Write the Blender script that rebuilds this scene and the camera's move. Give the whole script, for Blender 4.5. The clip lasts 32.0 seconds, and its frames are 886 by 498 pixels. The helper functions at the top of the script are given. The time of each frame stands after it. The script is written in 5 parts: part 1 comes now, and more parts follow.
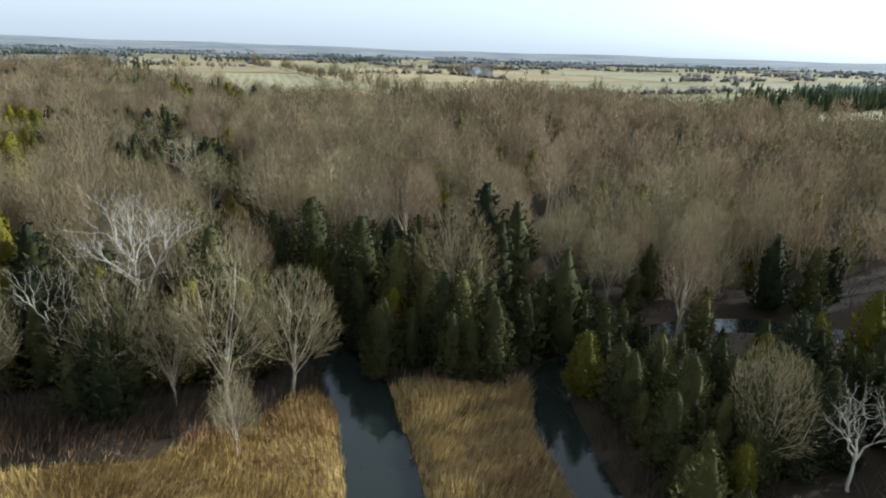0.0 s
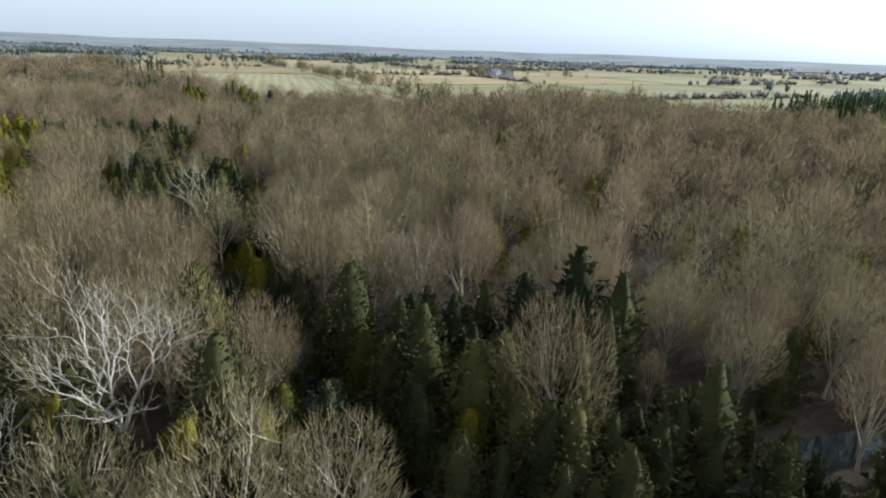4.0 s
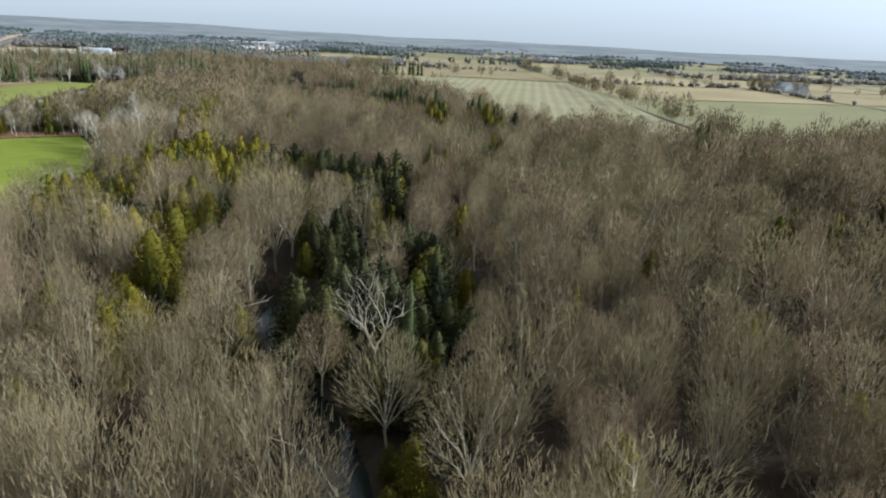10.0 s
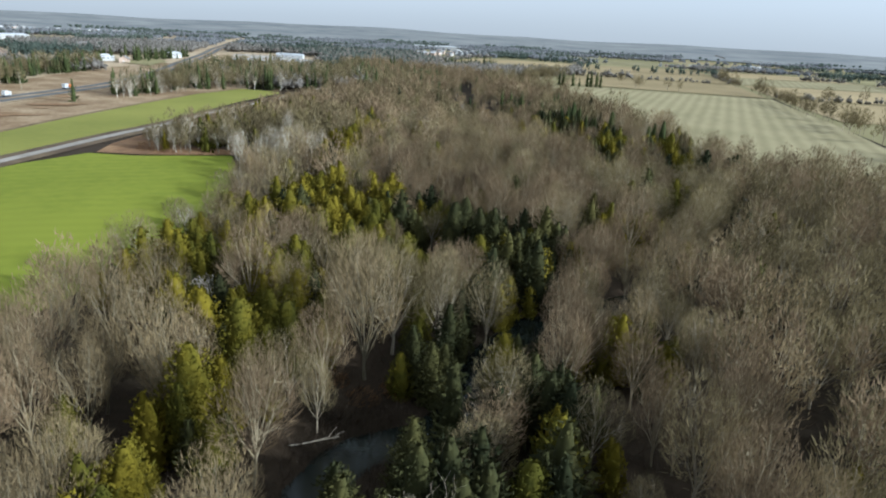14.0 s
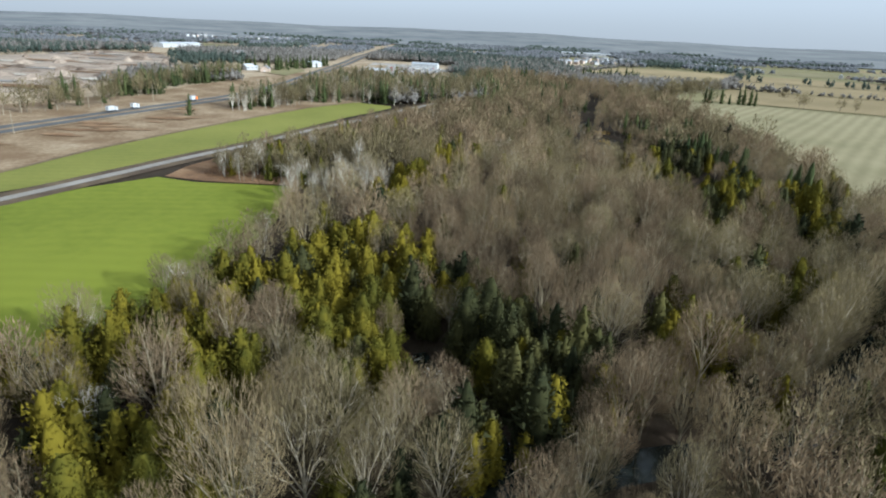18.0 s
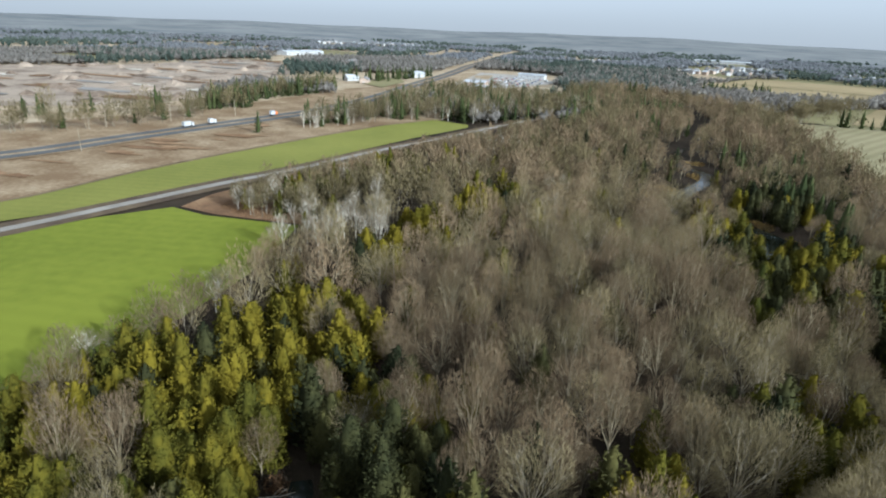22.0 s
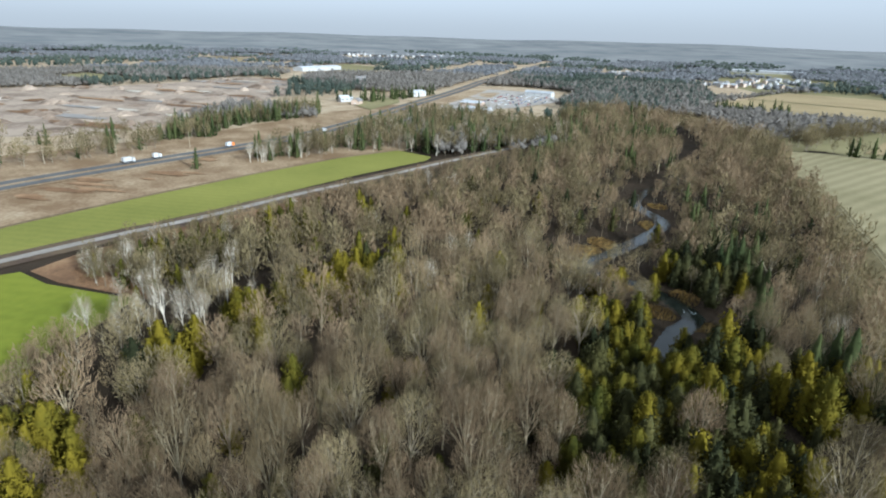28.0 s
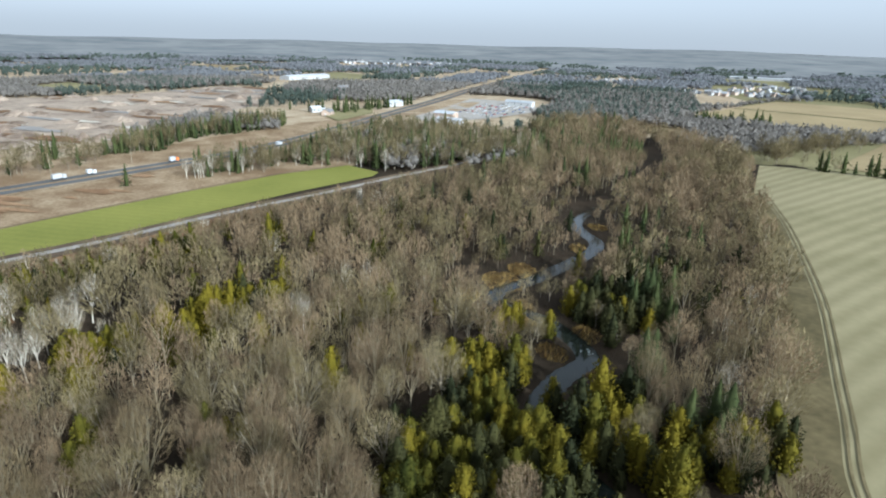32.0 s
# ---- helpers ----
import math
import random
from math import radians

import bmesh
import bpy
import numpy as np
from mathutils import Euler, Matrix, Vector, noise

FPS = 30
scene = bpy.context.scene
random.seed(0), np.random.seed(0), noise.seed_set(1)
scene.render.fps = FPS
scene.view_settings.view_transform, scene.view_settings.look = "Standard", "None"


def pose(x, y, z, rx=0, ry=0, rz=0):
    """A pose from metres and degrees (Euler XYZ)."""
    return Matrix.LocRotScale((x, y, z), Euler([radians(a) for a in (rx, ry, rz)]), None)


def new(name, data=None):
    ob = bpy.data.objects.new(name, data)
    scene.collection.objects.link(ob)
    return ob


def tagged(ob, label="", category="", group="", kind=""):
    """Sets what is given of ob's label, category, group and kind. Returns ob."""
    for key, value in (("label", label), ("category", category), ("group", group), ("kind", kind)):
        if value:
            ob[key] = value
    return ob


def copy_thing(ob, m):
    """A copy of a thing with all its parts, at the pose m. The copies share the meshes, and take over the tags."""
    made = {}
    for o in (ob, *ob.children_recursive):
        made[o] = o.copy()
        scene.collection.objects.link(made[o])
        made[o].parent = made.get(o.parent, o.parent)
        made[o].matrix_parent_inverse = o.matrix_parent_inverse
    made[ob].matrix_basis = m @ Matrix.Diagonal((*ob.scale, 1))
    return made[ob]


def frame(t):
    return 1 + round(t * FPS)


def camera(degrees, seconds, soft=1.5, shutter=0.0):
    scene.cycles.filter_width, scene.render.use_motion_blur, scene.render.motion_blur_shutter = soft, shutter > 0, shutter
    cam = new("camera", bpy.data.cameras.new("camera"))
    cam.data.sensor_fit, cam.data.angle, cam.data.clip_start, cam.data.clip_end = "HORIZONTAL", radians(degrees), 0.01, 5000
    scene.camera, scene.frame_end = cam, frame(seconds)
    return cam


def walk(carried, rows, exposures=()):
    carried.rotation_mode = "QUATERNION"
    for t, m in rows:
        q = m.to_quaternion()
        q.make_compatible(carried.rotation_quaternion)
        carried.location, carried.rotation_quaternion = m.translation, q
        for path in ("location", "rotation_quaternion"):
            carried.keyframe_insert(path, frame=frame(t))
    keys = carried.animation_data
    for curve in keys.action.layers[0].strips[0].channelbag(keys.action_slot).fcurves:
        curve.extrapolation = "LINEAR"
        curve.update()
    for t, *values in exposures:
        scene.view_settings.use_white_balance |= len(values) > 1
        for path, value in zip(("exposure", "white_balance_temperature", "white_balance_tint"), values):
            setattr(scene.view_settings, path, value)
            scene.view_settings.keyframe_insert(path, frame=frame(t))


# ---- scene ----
cam = camera(71.9, 32.0, 2.05)
METRES, EYE, TILT, LEAN, TURN = 350.0, 40.0, -17.8, -1.6, 0.0
ROWS = [
    (0.0, 0.0, 0.0, 0.0, 0.0, 0.0, -0.0),
    (0.5, -0.0035, 0.0068, 0.0027, 0.03, -0.01, -0.05),
    (1.0, -0.0069, 0.014, 0.0057, 0.05, -0.03, -0.09),
    (1.5, -0.01, 0.0219, 0.009, 0.09, -0.03, -0.1),
    (2.0, -0.0129, 0.0305, 0.0126, 0.12, -0.03, -0.1),
    (2.5, -0.0157, 0.0395, 0.0166, 0.14, -0.07, -0.15),
    (3.0, -0.0185, 0.0489, 0.021, 0.29, -0.1, -0.23),
    (3.5, -0.0214, 0.0585, 0.0255, 0.62, -0.11, -0.37),
    (5.5, -0.0333, 0.1018, 0.0446, 3.39, -0.04, -1.54),
    (6.0, -0.0357, 0.1127, 0.05, 4.47, -0.1, -1.87),
    (6.5, -0.0383, 0.1239, 0.0557, 5.79, -0.18, -2.4),
    (7.0, -0.0408, 0.1354, 0.0617, 7.59, -0.29, -3.07),
    (7.5, -0.0433, 0.1472, 0.0678, 9.72, -0.43, -3.83),
    (8.0, -0.046, 0.1595, 0.0741, 12.2, -0.64, -4.73),
    (8.5, -0.0485, 0.1709, 0.0798, 14.77, -0.86, -5.57),
    (9.0, -0.0519, 0.1844, 0.0867, 17.78, -1.14, -6.52),
    (9.5, -0.0553, 0.1957, 0.0925, 20.15, -1.42, -7.3),
    (10.0, -0.0603, 0.209, 0.0997, 22.64, -1.76, -8.19),
    (10.5, -0.0644, 0.2204, 0.1056, 24.82, -2.04, -8.85),
    (11.0, -0.0702, 0.2333, 0.1129, 27.26, -2.41, -9.65),
    (11.5, -0.0751, 0.2441, 0.1189, 29.19, -2.74, -10.19),
    (12.0, -0.0817, 0.257, 0.1259, 31.58, -3.16, -10.88),
    (12.5, -0.0872, 0.2679, 0.1316, 33.59, -3.5, -11.48),
    (13.0, -0.0936, 0.2808, 0.1388, 35.56, -3.88, -12.04),
    (13.5, -0.0987, 0.2919, 0.1451, 36.76, -4.12, -12.37),
    (14.0, -0.1039, 0.3061, 0.1527, 38.4, -4.42, -12.81),
    (14.5, -0.1077, 0.3186, 0.1595, 40.25, -4.79, -13.28),
    (16.5, -0.1162, 0.3768, 0.1892, 47.22, -6.28, -14.82),
    (17.0, -0.1184, 0.3941, 0.1986, 48.91, -6.67, -15.19),
    (17.5, -0.1198, 0.4088, 0.2067, 50.3, -7.01, -15.44),
    (18.0, -0.1216, 0.4262, 0.2162, 52.22, -7.47, -15.85),
    (18.5, -0.1229, 0.441, 0.2244, 53.88, -7.9, -16.16),
    (19.0, -0.1252, 0.4585, 0.234, 55.76, -8.4, -16.52),
    (19.5, -0.1272, 0.4734, 0.2424, 57.36, -8.81, -16.79),
    (20.0, -0.1298, 0.4911, 0.2523, 59.14, -9.28, -17.08),
    (20.5, -0.1324, 0.5061, 0.2607, 60.64, -9.69, -17.32),
    (21.0, -0.1354, 0.5237, 0.2706, 62.23, -10.1, -17.59),
    (21.5, -0.1381, 0.5385, 0.279, 63.34, -10.41, -17.74),
    (22.0, -0.1413, 0.5558, 0.289, 64.38, -10.68, -17.86),
    (22.5, -0.144, 0.5703, 0.2973, 65.07, -10.84, -17.92),
    (23.0, -0.1469, 0.5874, 0.3069, 65.9, -11.04, -18.02),
    (23.5, -0.1495, 0.6017, 0.3151, 66.47, -11.16, -18.08),
    (24.0, -0.152, 0.6187, 0.3248, 67.02, -11.25, -18.08),
    (24.5, -0.1538, 0.6328, 0.333, 67.38, -11.34, -18.08),
    (25.0, -0.1553, 0.6494, 0.3427, 67.68, -11.35, -18.06),
    (25.5, -0.1564, 0.6632, 0.3508, 67.87, -11.38, -18.05),
    (27.5, -0.1585, 0.7246, 0.388, 68.7, -11.46, -17.78),
    (28.0, -0.1593, 0.7407, 0.3978, 68.86, -11.46, -17.78),
    (28.5, -0.1598, 0.7545, 0.4061, 68.98, -11.47, -17.75),
    (29.0, -0.1606, 0.7708, 0.4158, 69.13, -11.45, -17.75),
    (29.5, -0.1609, 0.7845, 0.4237, 69.22, -11.44, -17.73),
    (30.0, -0.1614, 0.8016, 0.4315, 69.37, -11.38, -17.74),
    (30.5, -0.162, 0.8163, 0.4366, 69.43, -11.34, -17.73),
    (31.0, -0.1628, 0.8339, 0.4424, 69.52, -11.28, -17.71),
    (31.5, -0.1639, 0.8489, 0.4473, 69.6, -11.23, -17.71),
    (32.0, -0.1652, 0.8666, 0.453, 69.71, -11.19, -17.72),
]
walk(cam, [(t, pose(0, 0, EYE, TILT, LEAN, TURN) @ pose(METRES * x, METRES * y, METRES * z, 90 + pitch, roll, yaw)) for t, x, y, z, yaw, pitch, roll in ROWS],
     [(0.0, 0.97), (3.0, 0.95), (8.0, 0.83), (14.0, 0.69), (21.0, 0.65), (32.0, 0.73)])

# ---- light, sky, exposure ----
SUN_AZ, SUN_EL = radians(69.0), radians(23.0)        # clockwise from +y, above the horizon
TO_SUN = Vector((math.sin(SUN_AZ) * math.cos(SUN_EL), math.cos(SUN_AZ) * math.cos(SUN_EL), math.sin(SUN_EL)))
world = bpy.data.worlds.new("sky")
scene.world = world
world.use_nodes = True
wt = world.node_tree
sky = wt.nodes.new("ShaderNodeTexSky")
sky.sky_type, sky.sun_disc = "NISHITA", False
sky.sun_elevation, sky.sun_rotation = SUN_EL, SUN_AZ
sky.altitude, sky.air_density, sky.dust_density, sky.ozone_density = 250.0, 1.0, 4.0, 2.0
haze = wt.nodes.new("ShaderNodeHueSaturation")          # thin high cloud takes most of the blue out of the sky
haze.inputs["Saturation"].default_value = 0.2
wt.nodes["Background"].inputs["Strength"].default_value = 0.15
wt.links.new(sky.outputs["Color"], haze.inputs["Color"])
veil = wt.nodes.new("ShaderNodeMix")
veil.data_type, veil.inputs["Factor"].default_value, veil.inputs["B"].default_value = "RGBA", 0.62, (3.65, 3.5, 3.27, 1)
wt.links.new(haze.outputs["Color"], veil.inputs["A"])
wt.links.new(veil.outputs["Result"], wt.nodes["Background"].inputs["Color"])
sun = new("sun", bpy.data.lights.new("sun", "SUN"))
sun.data.energy, sun.data.angle, sun.data.color = 4.8, radians(1.2), (1.0, 0.92, 0.8)
sun.matrix_world = TO_SUN.to_track_quat("Z", "Y").to_matrix().to_4x4()
scene.view_settings.use_white_balance = True
scene.view_settings.white_balance_temperature, scene.view_settings.white_balance_tint = 5080, 4

# ---- materials ----


def material(name, dark, light, scale=0.15, fine=3.0, rough=0.9, spread=0.35, bump=0.0, metal=0.0, third=None, spec=0.08):
    """Two colours mixed by a broad and a fine noise of the place, varied again from thing to thing."""
    m = bpy.data.materials.new(name)
    m.use_nodes = True
    nt = m.node_tree
    bsdf = nt.nodes["Principled BSDF"]
    bsdf.inputs["Roughness"].default_value, bsdf.inputs["Metallic"].default_value = rough, metal
    bsdf.inputs["Specular IOR Level"].default_value = spec
    geo = nt.nodes.new("ShaderNodeNewGeometry")
    broad, small = nt.nodes.new("ShaderNodeTexNoise"), nt.nodes.new("ShaderNodeTexNoise")
    broad.inputs["Scale"].default_value, broad.inputs["Detail"].default_value = scale, 3.0
    small.inputs["Scale"].default_value, small.inputs["Detail"].default_value = fine, 2.0
    for n in (broad, small):
        nt.links.new(geo.outputs["Position"], n.inputs["Vector"])
    add = nt.nodes.new("ShaderNodeMath")
    add.operation = "MULTIPLY_ADD"
    nt.links.new(small.outputs["Fac"], add.inputs[0])
    add.inputs[1].default_value = spread
    nt.links.new(broad.outputs["Fac"], add.inputs[2])
    info, tone = nt.nodes.new("ShaderNodeObjectInfo"), nt.nodes.new("ShaderNodeAttribute")
    tone.attribute_name = "tone"                        # one value for each tree of a joined stand
    add2, add3 = nt.nodes.new("ShaderNodeMath"), nt.nodes.new("ShaderNodeMath")
    add2.operation = add3.operation = "MULTIPLY_ADD"
    nt.links.new(info.outputs["Random"], add2.inputs[0])
    add2.inputs[1].default_value, add3.inputs[1].default_value = 0.4, 0.45
    nt.links.new(add.outputs[0], add2.inputs[2])
    nt.links.new(tone.outputs["Fac"], add3.inputs[0])
    nt.links.new(add2.outputs[0], add3.inputs[2])
    even = nt.nodes.new("ShaderNodeMath")               # centre the sum on the middle of the ramp
    even.operation, even.inputs[1].default_value, even.inputs[2].default_value = "MULTIPLY_ADD", 1.7, 0.55 - 1.7 * (0.7 + 0.5 * spread)
    nt.links.new(add3.outputs[0], even.inputs[0])
    ramp = nt.nodes.new("ShaderNodeValToRGB")
    ramp.color_ramp.elements[0].color, ramp.color_ramp.elements[1].color = (*dark, 1), (*light, 1)
    if third:
        e = ramp.color_ramp.elements.new(0.5)
        e.color = (*third, 1)
    nt.links.new(even.outputs[0], ramp.inputs["Fac"])
    nt.links.new(ramp.outputs["Color"], bsdf.inputs["Base Color"])
    if bump:
        b = nt.nodes.new("ShaderNodeBump")
        b.inputs["Strength"].default_value, b.inputs["Distance"].default_value = bump, 0.3
        nt.links.new(small.outputs["Fac"], b.inputs["Height"])
        nt.links.new(b.outputs["Normal"], bsdf.inputs["Normal"])
    return m


def porous(m, share=0.5):
    """Lets part of the light through: a spray of twigs or needles is no closed surface."""
    nt = m.node_tree
    bsdf, out = nt.nodes["Principled BSDF"], nt.nodes["Material Output"]
    thin, mix = nt.nodes.new("ShaderNodeBsdfTranslucent"), nt.nodes.new("ShaderNodeMixShader")
    mix.inputs["Fac"].default_value = share
    nt.links.new(bsdf.inputs["Base Color"].links[0].from_socket, thin.inputs["Color"])
    nt.links.new(bsdf.outputs["BSDF"], mix.inputs[1])
    nt.links.new(thin.outputs["BSDF"], mix.inputs[2])
    nt.links.new(mix.outputs["Shader"], out.inputs["Surface"])
    return m


def striped(name, a, b, turn, pitch, amount, **more):
    """A field: the two colours of material() with broad drilled or mown rows across it. pitch: metres from row to row."""
    m = material(name, a, b, **more)
    nt = m.node_tree
    bsdf = nt.nodes["Principled BSDF"]
    old = bsdf.inputs["Base Color"].links[0].from_socket
    geo, rot, wave, mix = (nt.nodes.new(k) for k in ("ShaderNodeNewGeometry", "ShaderNodeMapping", "ShaderNodeTexWave", "ShaderNodeMix"))
    rot.inputs["Rotation"].default_value = (0, 0, radians(turn))
    nt.links.new(geo.outputs["Position"], rot.inputs["Vector"])
    nt.links.new(rot.outputs["Vector"], wave.inputs["Vector"])
    wave.inputs["Scale"].default_value = 0.314 / pitch
    wave.inputs["Distortion"].default_value, wave.inputs["Detail"].default_value, wave.inputs["Detail Scale"].default_value = 1.2, 2.0, 1.5
    mix.data_type, mix.blend_type = "RGBA", "MULTIPLY"
    mul = nt.nodes.new("ShaderNodeMath")
    mul.operation, mul.inputs[1].default_value = "MULTIPLY", amount
    nt.links.new(wave.outputs["Fac"], mul.inputs[0])
    nt.links.new(mul.outputs[0], mix.inputs["Factor"])
    nt.links.new(old, mix.inputs["A"])
    mix.inputs["B"].default_value = (0.55, 0.52, 0.45, 1)
    nt.links.new(mix.outputs["Result"], bsdf.inputs["Base Color"])
    return m


# Tree shade is worked into this litter colour, darker than litter itself.
M_FLOOR = material("shaded_leaf_litter", (0.012, 0.009, 0.006), (0.042, 0.03, 0.019), scale=0.06, fine=1.2, third=(0.024, 0.018, 0.011))
M_GREEN = striped("winter_wheat", (0.092, 0.118, 0.012), (0.165, 0.185, 0.021), 28, 6.0, 0.12, scale=0.02, fine=0.25, spread=0.5)
M_STRIP = striped("young_wheat", (0.135, 0.142, 0.03), (0.205, 0.203, 0.046), 28, 6.0, 0.12, scale=0.02, fine=0.4)
M_HAY = striped("mown_hayfield", (0.178, 0.158, 0.08), (0.268, 0.234, 0.132), -16, 10.0, 0.4, scale=0.015, fine=0.3)
M_TAN = striped("stubble_field", (0.21, 0.165, 0.085), (0.32, 0.25, 0.135), 60, 8.0, 0.15, scale=0.01, fine=0.2)
M_PASTURE = material("dull_pasture", (0.155, 0.14, 0.066), (0.24, 0.212, 0.105), scale=0.01, fine=0.2)
M_ROUGH = material("rough_dry_grass", (0.17, 0.113, 0.062), (0.39, 0.318, 0.215), scale=0.05, fine=0.5, third=(0.275, 0.205, 0.125), spread=0.6)
M_QUARRY = material("gravel_pit", (0.085, 0.062, 0.045), (0.32, 0.258, 0.195), scale=0.025, fine=0.15, third=(0.195, 0.15, 0.112), spread=0.6)
M_GRAVEL = material("gravel_lane", (0.22, 0.20, 0.17), (0.36, 0.33, 0.29), scale=0.1, fine=1.0)
M_VERGE = material("lane_verge", (0.07, 0.05, 0.035), (0.16, 0.12, 0.07), scale=0.08, fine=0.5)
M_ASPHALT = material("asphalt", (0.07, 0.069, 0.069), (0.12, 0.117, 0.112), scale=0.05, fine=0.8)
M_REED = material("dry_reed", (0.15, 0.09, 0.03), (0.58, 0.42, 0.15), scale=0.16, fine=1.5, third=(0.36, 0.25, 0.08), spread=0.5)
M_TWIG = {
    "maple": material("maple_twigs", (0.088, 0.063, 0.037), (0.233, 0.169, 0.099), scale=0.05, fine=0.25, third=(0.152, 0.111, 0.064)),
    "ash": material("ash_twigs", (0.100, 0.080, 0.040), (0.257, 0.207, 0.108), scale=0.05, fine=0.25, third=(0.169, 0.137, 0.070)),
    "poplar": material("poplar_twigs", (0.110, 0.083, 0.043), (0.245, 0.186, 0.099), scale=0.05, fine=0.25, third=(0.169, 0.129, 0.069)),
    "birch": material("birch_twigs", (0.15, 0.122, 0.082), (0.29, 0.243, 0.168), scale=0.05, fine=0.3),
}
M_BARK = {
    "maple": material("maple_bark", (0.145, 0.12, 0.076), (0.305, 0.256, 0.165), fine=2.0),
    "ash": material("ash_bark", (0.17, 0.143, 0.1), (0.35, 0.30, 0.215), fine=2.0),
    "poplar": material("poplar_bark", (0.105, 0.088, 0.055), (0.21, 0.178, 0.115), fine=2.0),
    "birch": material("birch_bark", (0.42, 0.385, 0.31), (0.62, 0.57, 0.47), fine=1.5),
}
M_WHITEWOOD = material("bleached_wood", (0.27, 0.235, 0.18), (0.46, 0.41, 0.33), fine=1.5)
M_CEDAR = material("cedar_foliage", (0.027, 0.032, 0.006), (0.128, 0.103, 0.009), scale=0.06, fine=0.6, third=(0.072, 0.066, 0.008), spread=0.5)
M_SPRUCE = material("spruce_foliage", (0.024, 0.034, 0.013), (0.064, 0.074, 0.026), scale=0.06, fine=0.6)
# Hemlock green, also used to colour in the shade on the southern cedars.
M_HEMLOCK = material("hemlock_shaded_cedar_foliage", (0.018, 0.021, 0.009), (0.072, 0.066, 0.02), scale=0.06, fine=0.6, third=(0.04, 0.04, 0.014), spread=0.5)
M_TRUNK = material("conifer_bark", (0.10, 0.075, 0.055), (0.20, 0.15, 0.11), fine=2.0)
# Blue-grey of distance haze, coloured straight onto the backdrop.
M_HILLS_HAZED = material("hazed_distant_hills", (0.10, 0.108, 0.115), (0.215, 0.216, 0.205), scale=0.004, fine=0.012, spread=0.6)
# Haze is painted into both wood colours: paler and greyer than near twigs.
M_FARWOOD_HAZED = material("hazed_far_woods", (0.17, 0.175, 0.182), (0.22, 0.225, 0.233), scale=0.008, fine=0.05)
M_MIDWOOD_HAZED = material("hazed_middle_woods", (0.155, 0.14, 0.12), (0.245, 0.226, 0.198), scale=0.02, fine=0.1)
# Spruce green lightened here to carry the haze of distance.
M_FARPINE_HAZED = material("far_conifers", (0.065, 0.084, 0.068), (0.108, 0.126, 0.102), scale=0.01, fine=0.05)

for m in M_TWIG.values():
    porous(m, 0.22)
for m in (M_FARWOOD_HAZED, M_MIDWOOD_HAZED, M_FARPINE_HAZED):
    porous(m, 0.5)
for m in (M_CEDAR, M_HEMLOCK, M_SPRUCE, M_REED):
    porous(m, 0.12)


def water_material():
    m = bpy.data.materials.new("river_water")
    m.use_nodes = True
    nt = m.node_tree
    b = nt.nodes["Principled BSDF"]
    b.inputs["Base Color"].default_value = (0.012, 0.015, 0.012, 1)
    b.inputs["Roughness"].default_value, b.inputs["IOR"].default_value = 0.06, 1.33
    geo, n, bump = nt.nodes.new("ShaderNodeNewGeometry"), nt.nodes.new("ShaderNodeTexNoise"), nt.nodes.new("ShaderNodeBump")
    n.inputs["Scale"].default_value, n.inputs["Detail"].default_value = 0.9, 4.0
    bump.inputs["Strength"].default_value, bump.inputs["Distance"].default_value = 0.12, 0.15
    nt.links.new(geo.outputs["Position"], n.inputs["Vector"])
    nt.links.new(n.outputs["Fac"], bump.inputs["Height"])
    nt.links.new(bump.outputs["Normal"], b.inputs["Normal"])
    return m


M_WATER = water_material()

# ---- mesh helpers ----


def mesh_of(name, verts, tris, mats, index=None):
    """A triangle mesh from arrays, built in one go."""
    v, f = np.asarray(verts, dtype=np.float32), np.asarray(tris, dtype=np.int32)
    me = bpy.data.meshes.new(name)
    me.vertices.add(len(v))
    me.vertices.foreach_set("co", v.ravel())
    me.loops.add(f.size)
    me.loops.foreach_set("vertex_index", f.ravel())
    me.polygons.add(len(f))
    me.polygons.foreach_set("loop_start", np.arange(0, f.size, 3, dtype=np.int32))
    for m in mats:
        me.materials.append(m)
    if index is not None:
        me.polygons.foreach_set("material_index", np.asarray(index, dtype=np.int32))
    me.update(calc_edges=True)
    return me


def join(pieces):
    """Several (verts, tris) as one."""
    vs, fs, n = [], [], 0
    for v, f in pieces:
        if len(v):
            vs.append(np.asarray(v, dtype=np.float64))
            fs.append(np.asarray(f, dtype=np.int64) + n)
            n += len(v)
    return np.concatenate(vs), np.concatenate(fs)


def tube(path, radii, sides):
    """A tapered tube along a path, as triangles."""
    path = np.asarray(path, dtype=float)
    vs, fs = [], []
    for i, (p, r) in enumerate(zip(path, radii)):
        d = path[min(i + 1, len(path) - 1)] - path[max(i - 1, 0)]
        d /= np.linalg.norm(d) + 1e-9
        a = np.cross(d, (0.0, 1.0, 0.2) if abs(d[2]) > 0.7 else (0.0, 0.0, 1.0))
        a /= np.linalg.norm(a) + 1e-9
        b = np.cross(d, a)
        for k in range(sides):
            t = 2 * math.pi * k / sides
            vs.append(p + r * (a * math.cos(t) + b * math.sin(t)))
        if i:
            for k in range(sides):
                q, s = (i - 1) * sides, i * sides
                k2 = (k + 1) % sides
                fs += [(q + k, q + k2, s + k2), (q + k, s + k2, s + k)]
    return np.array(vs), np.array(fs)


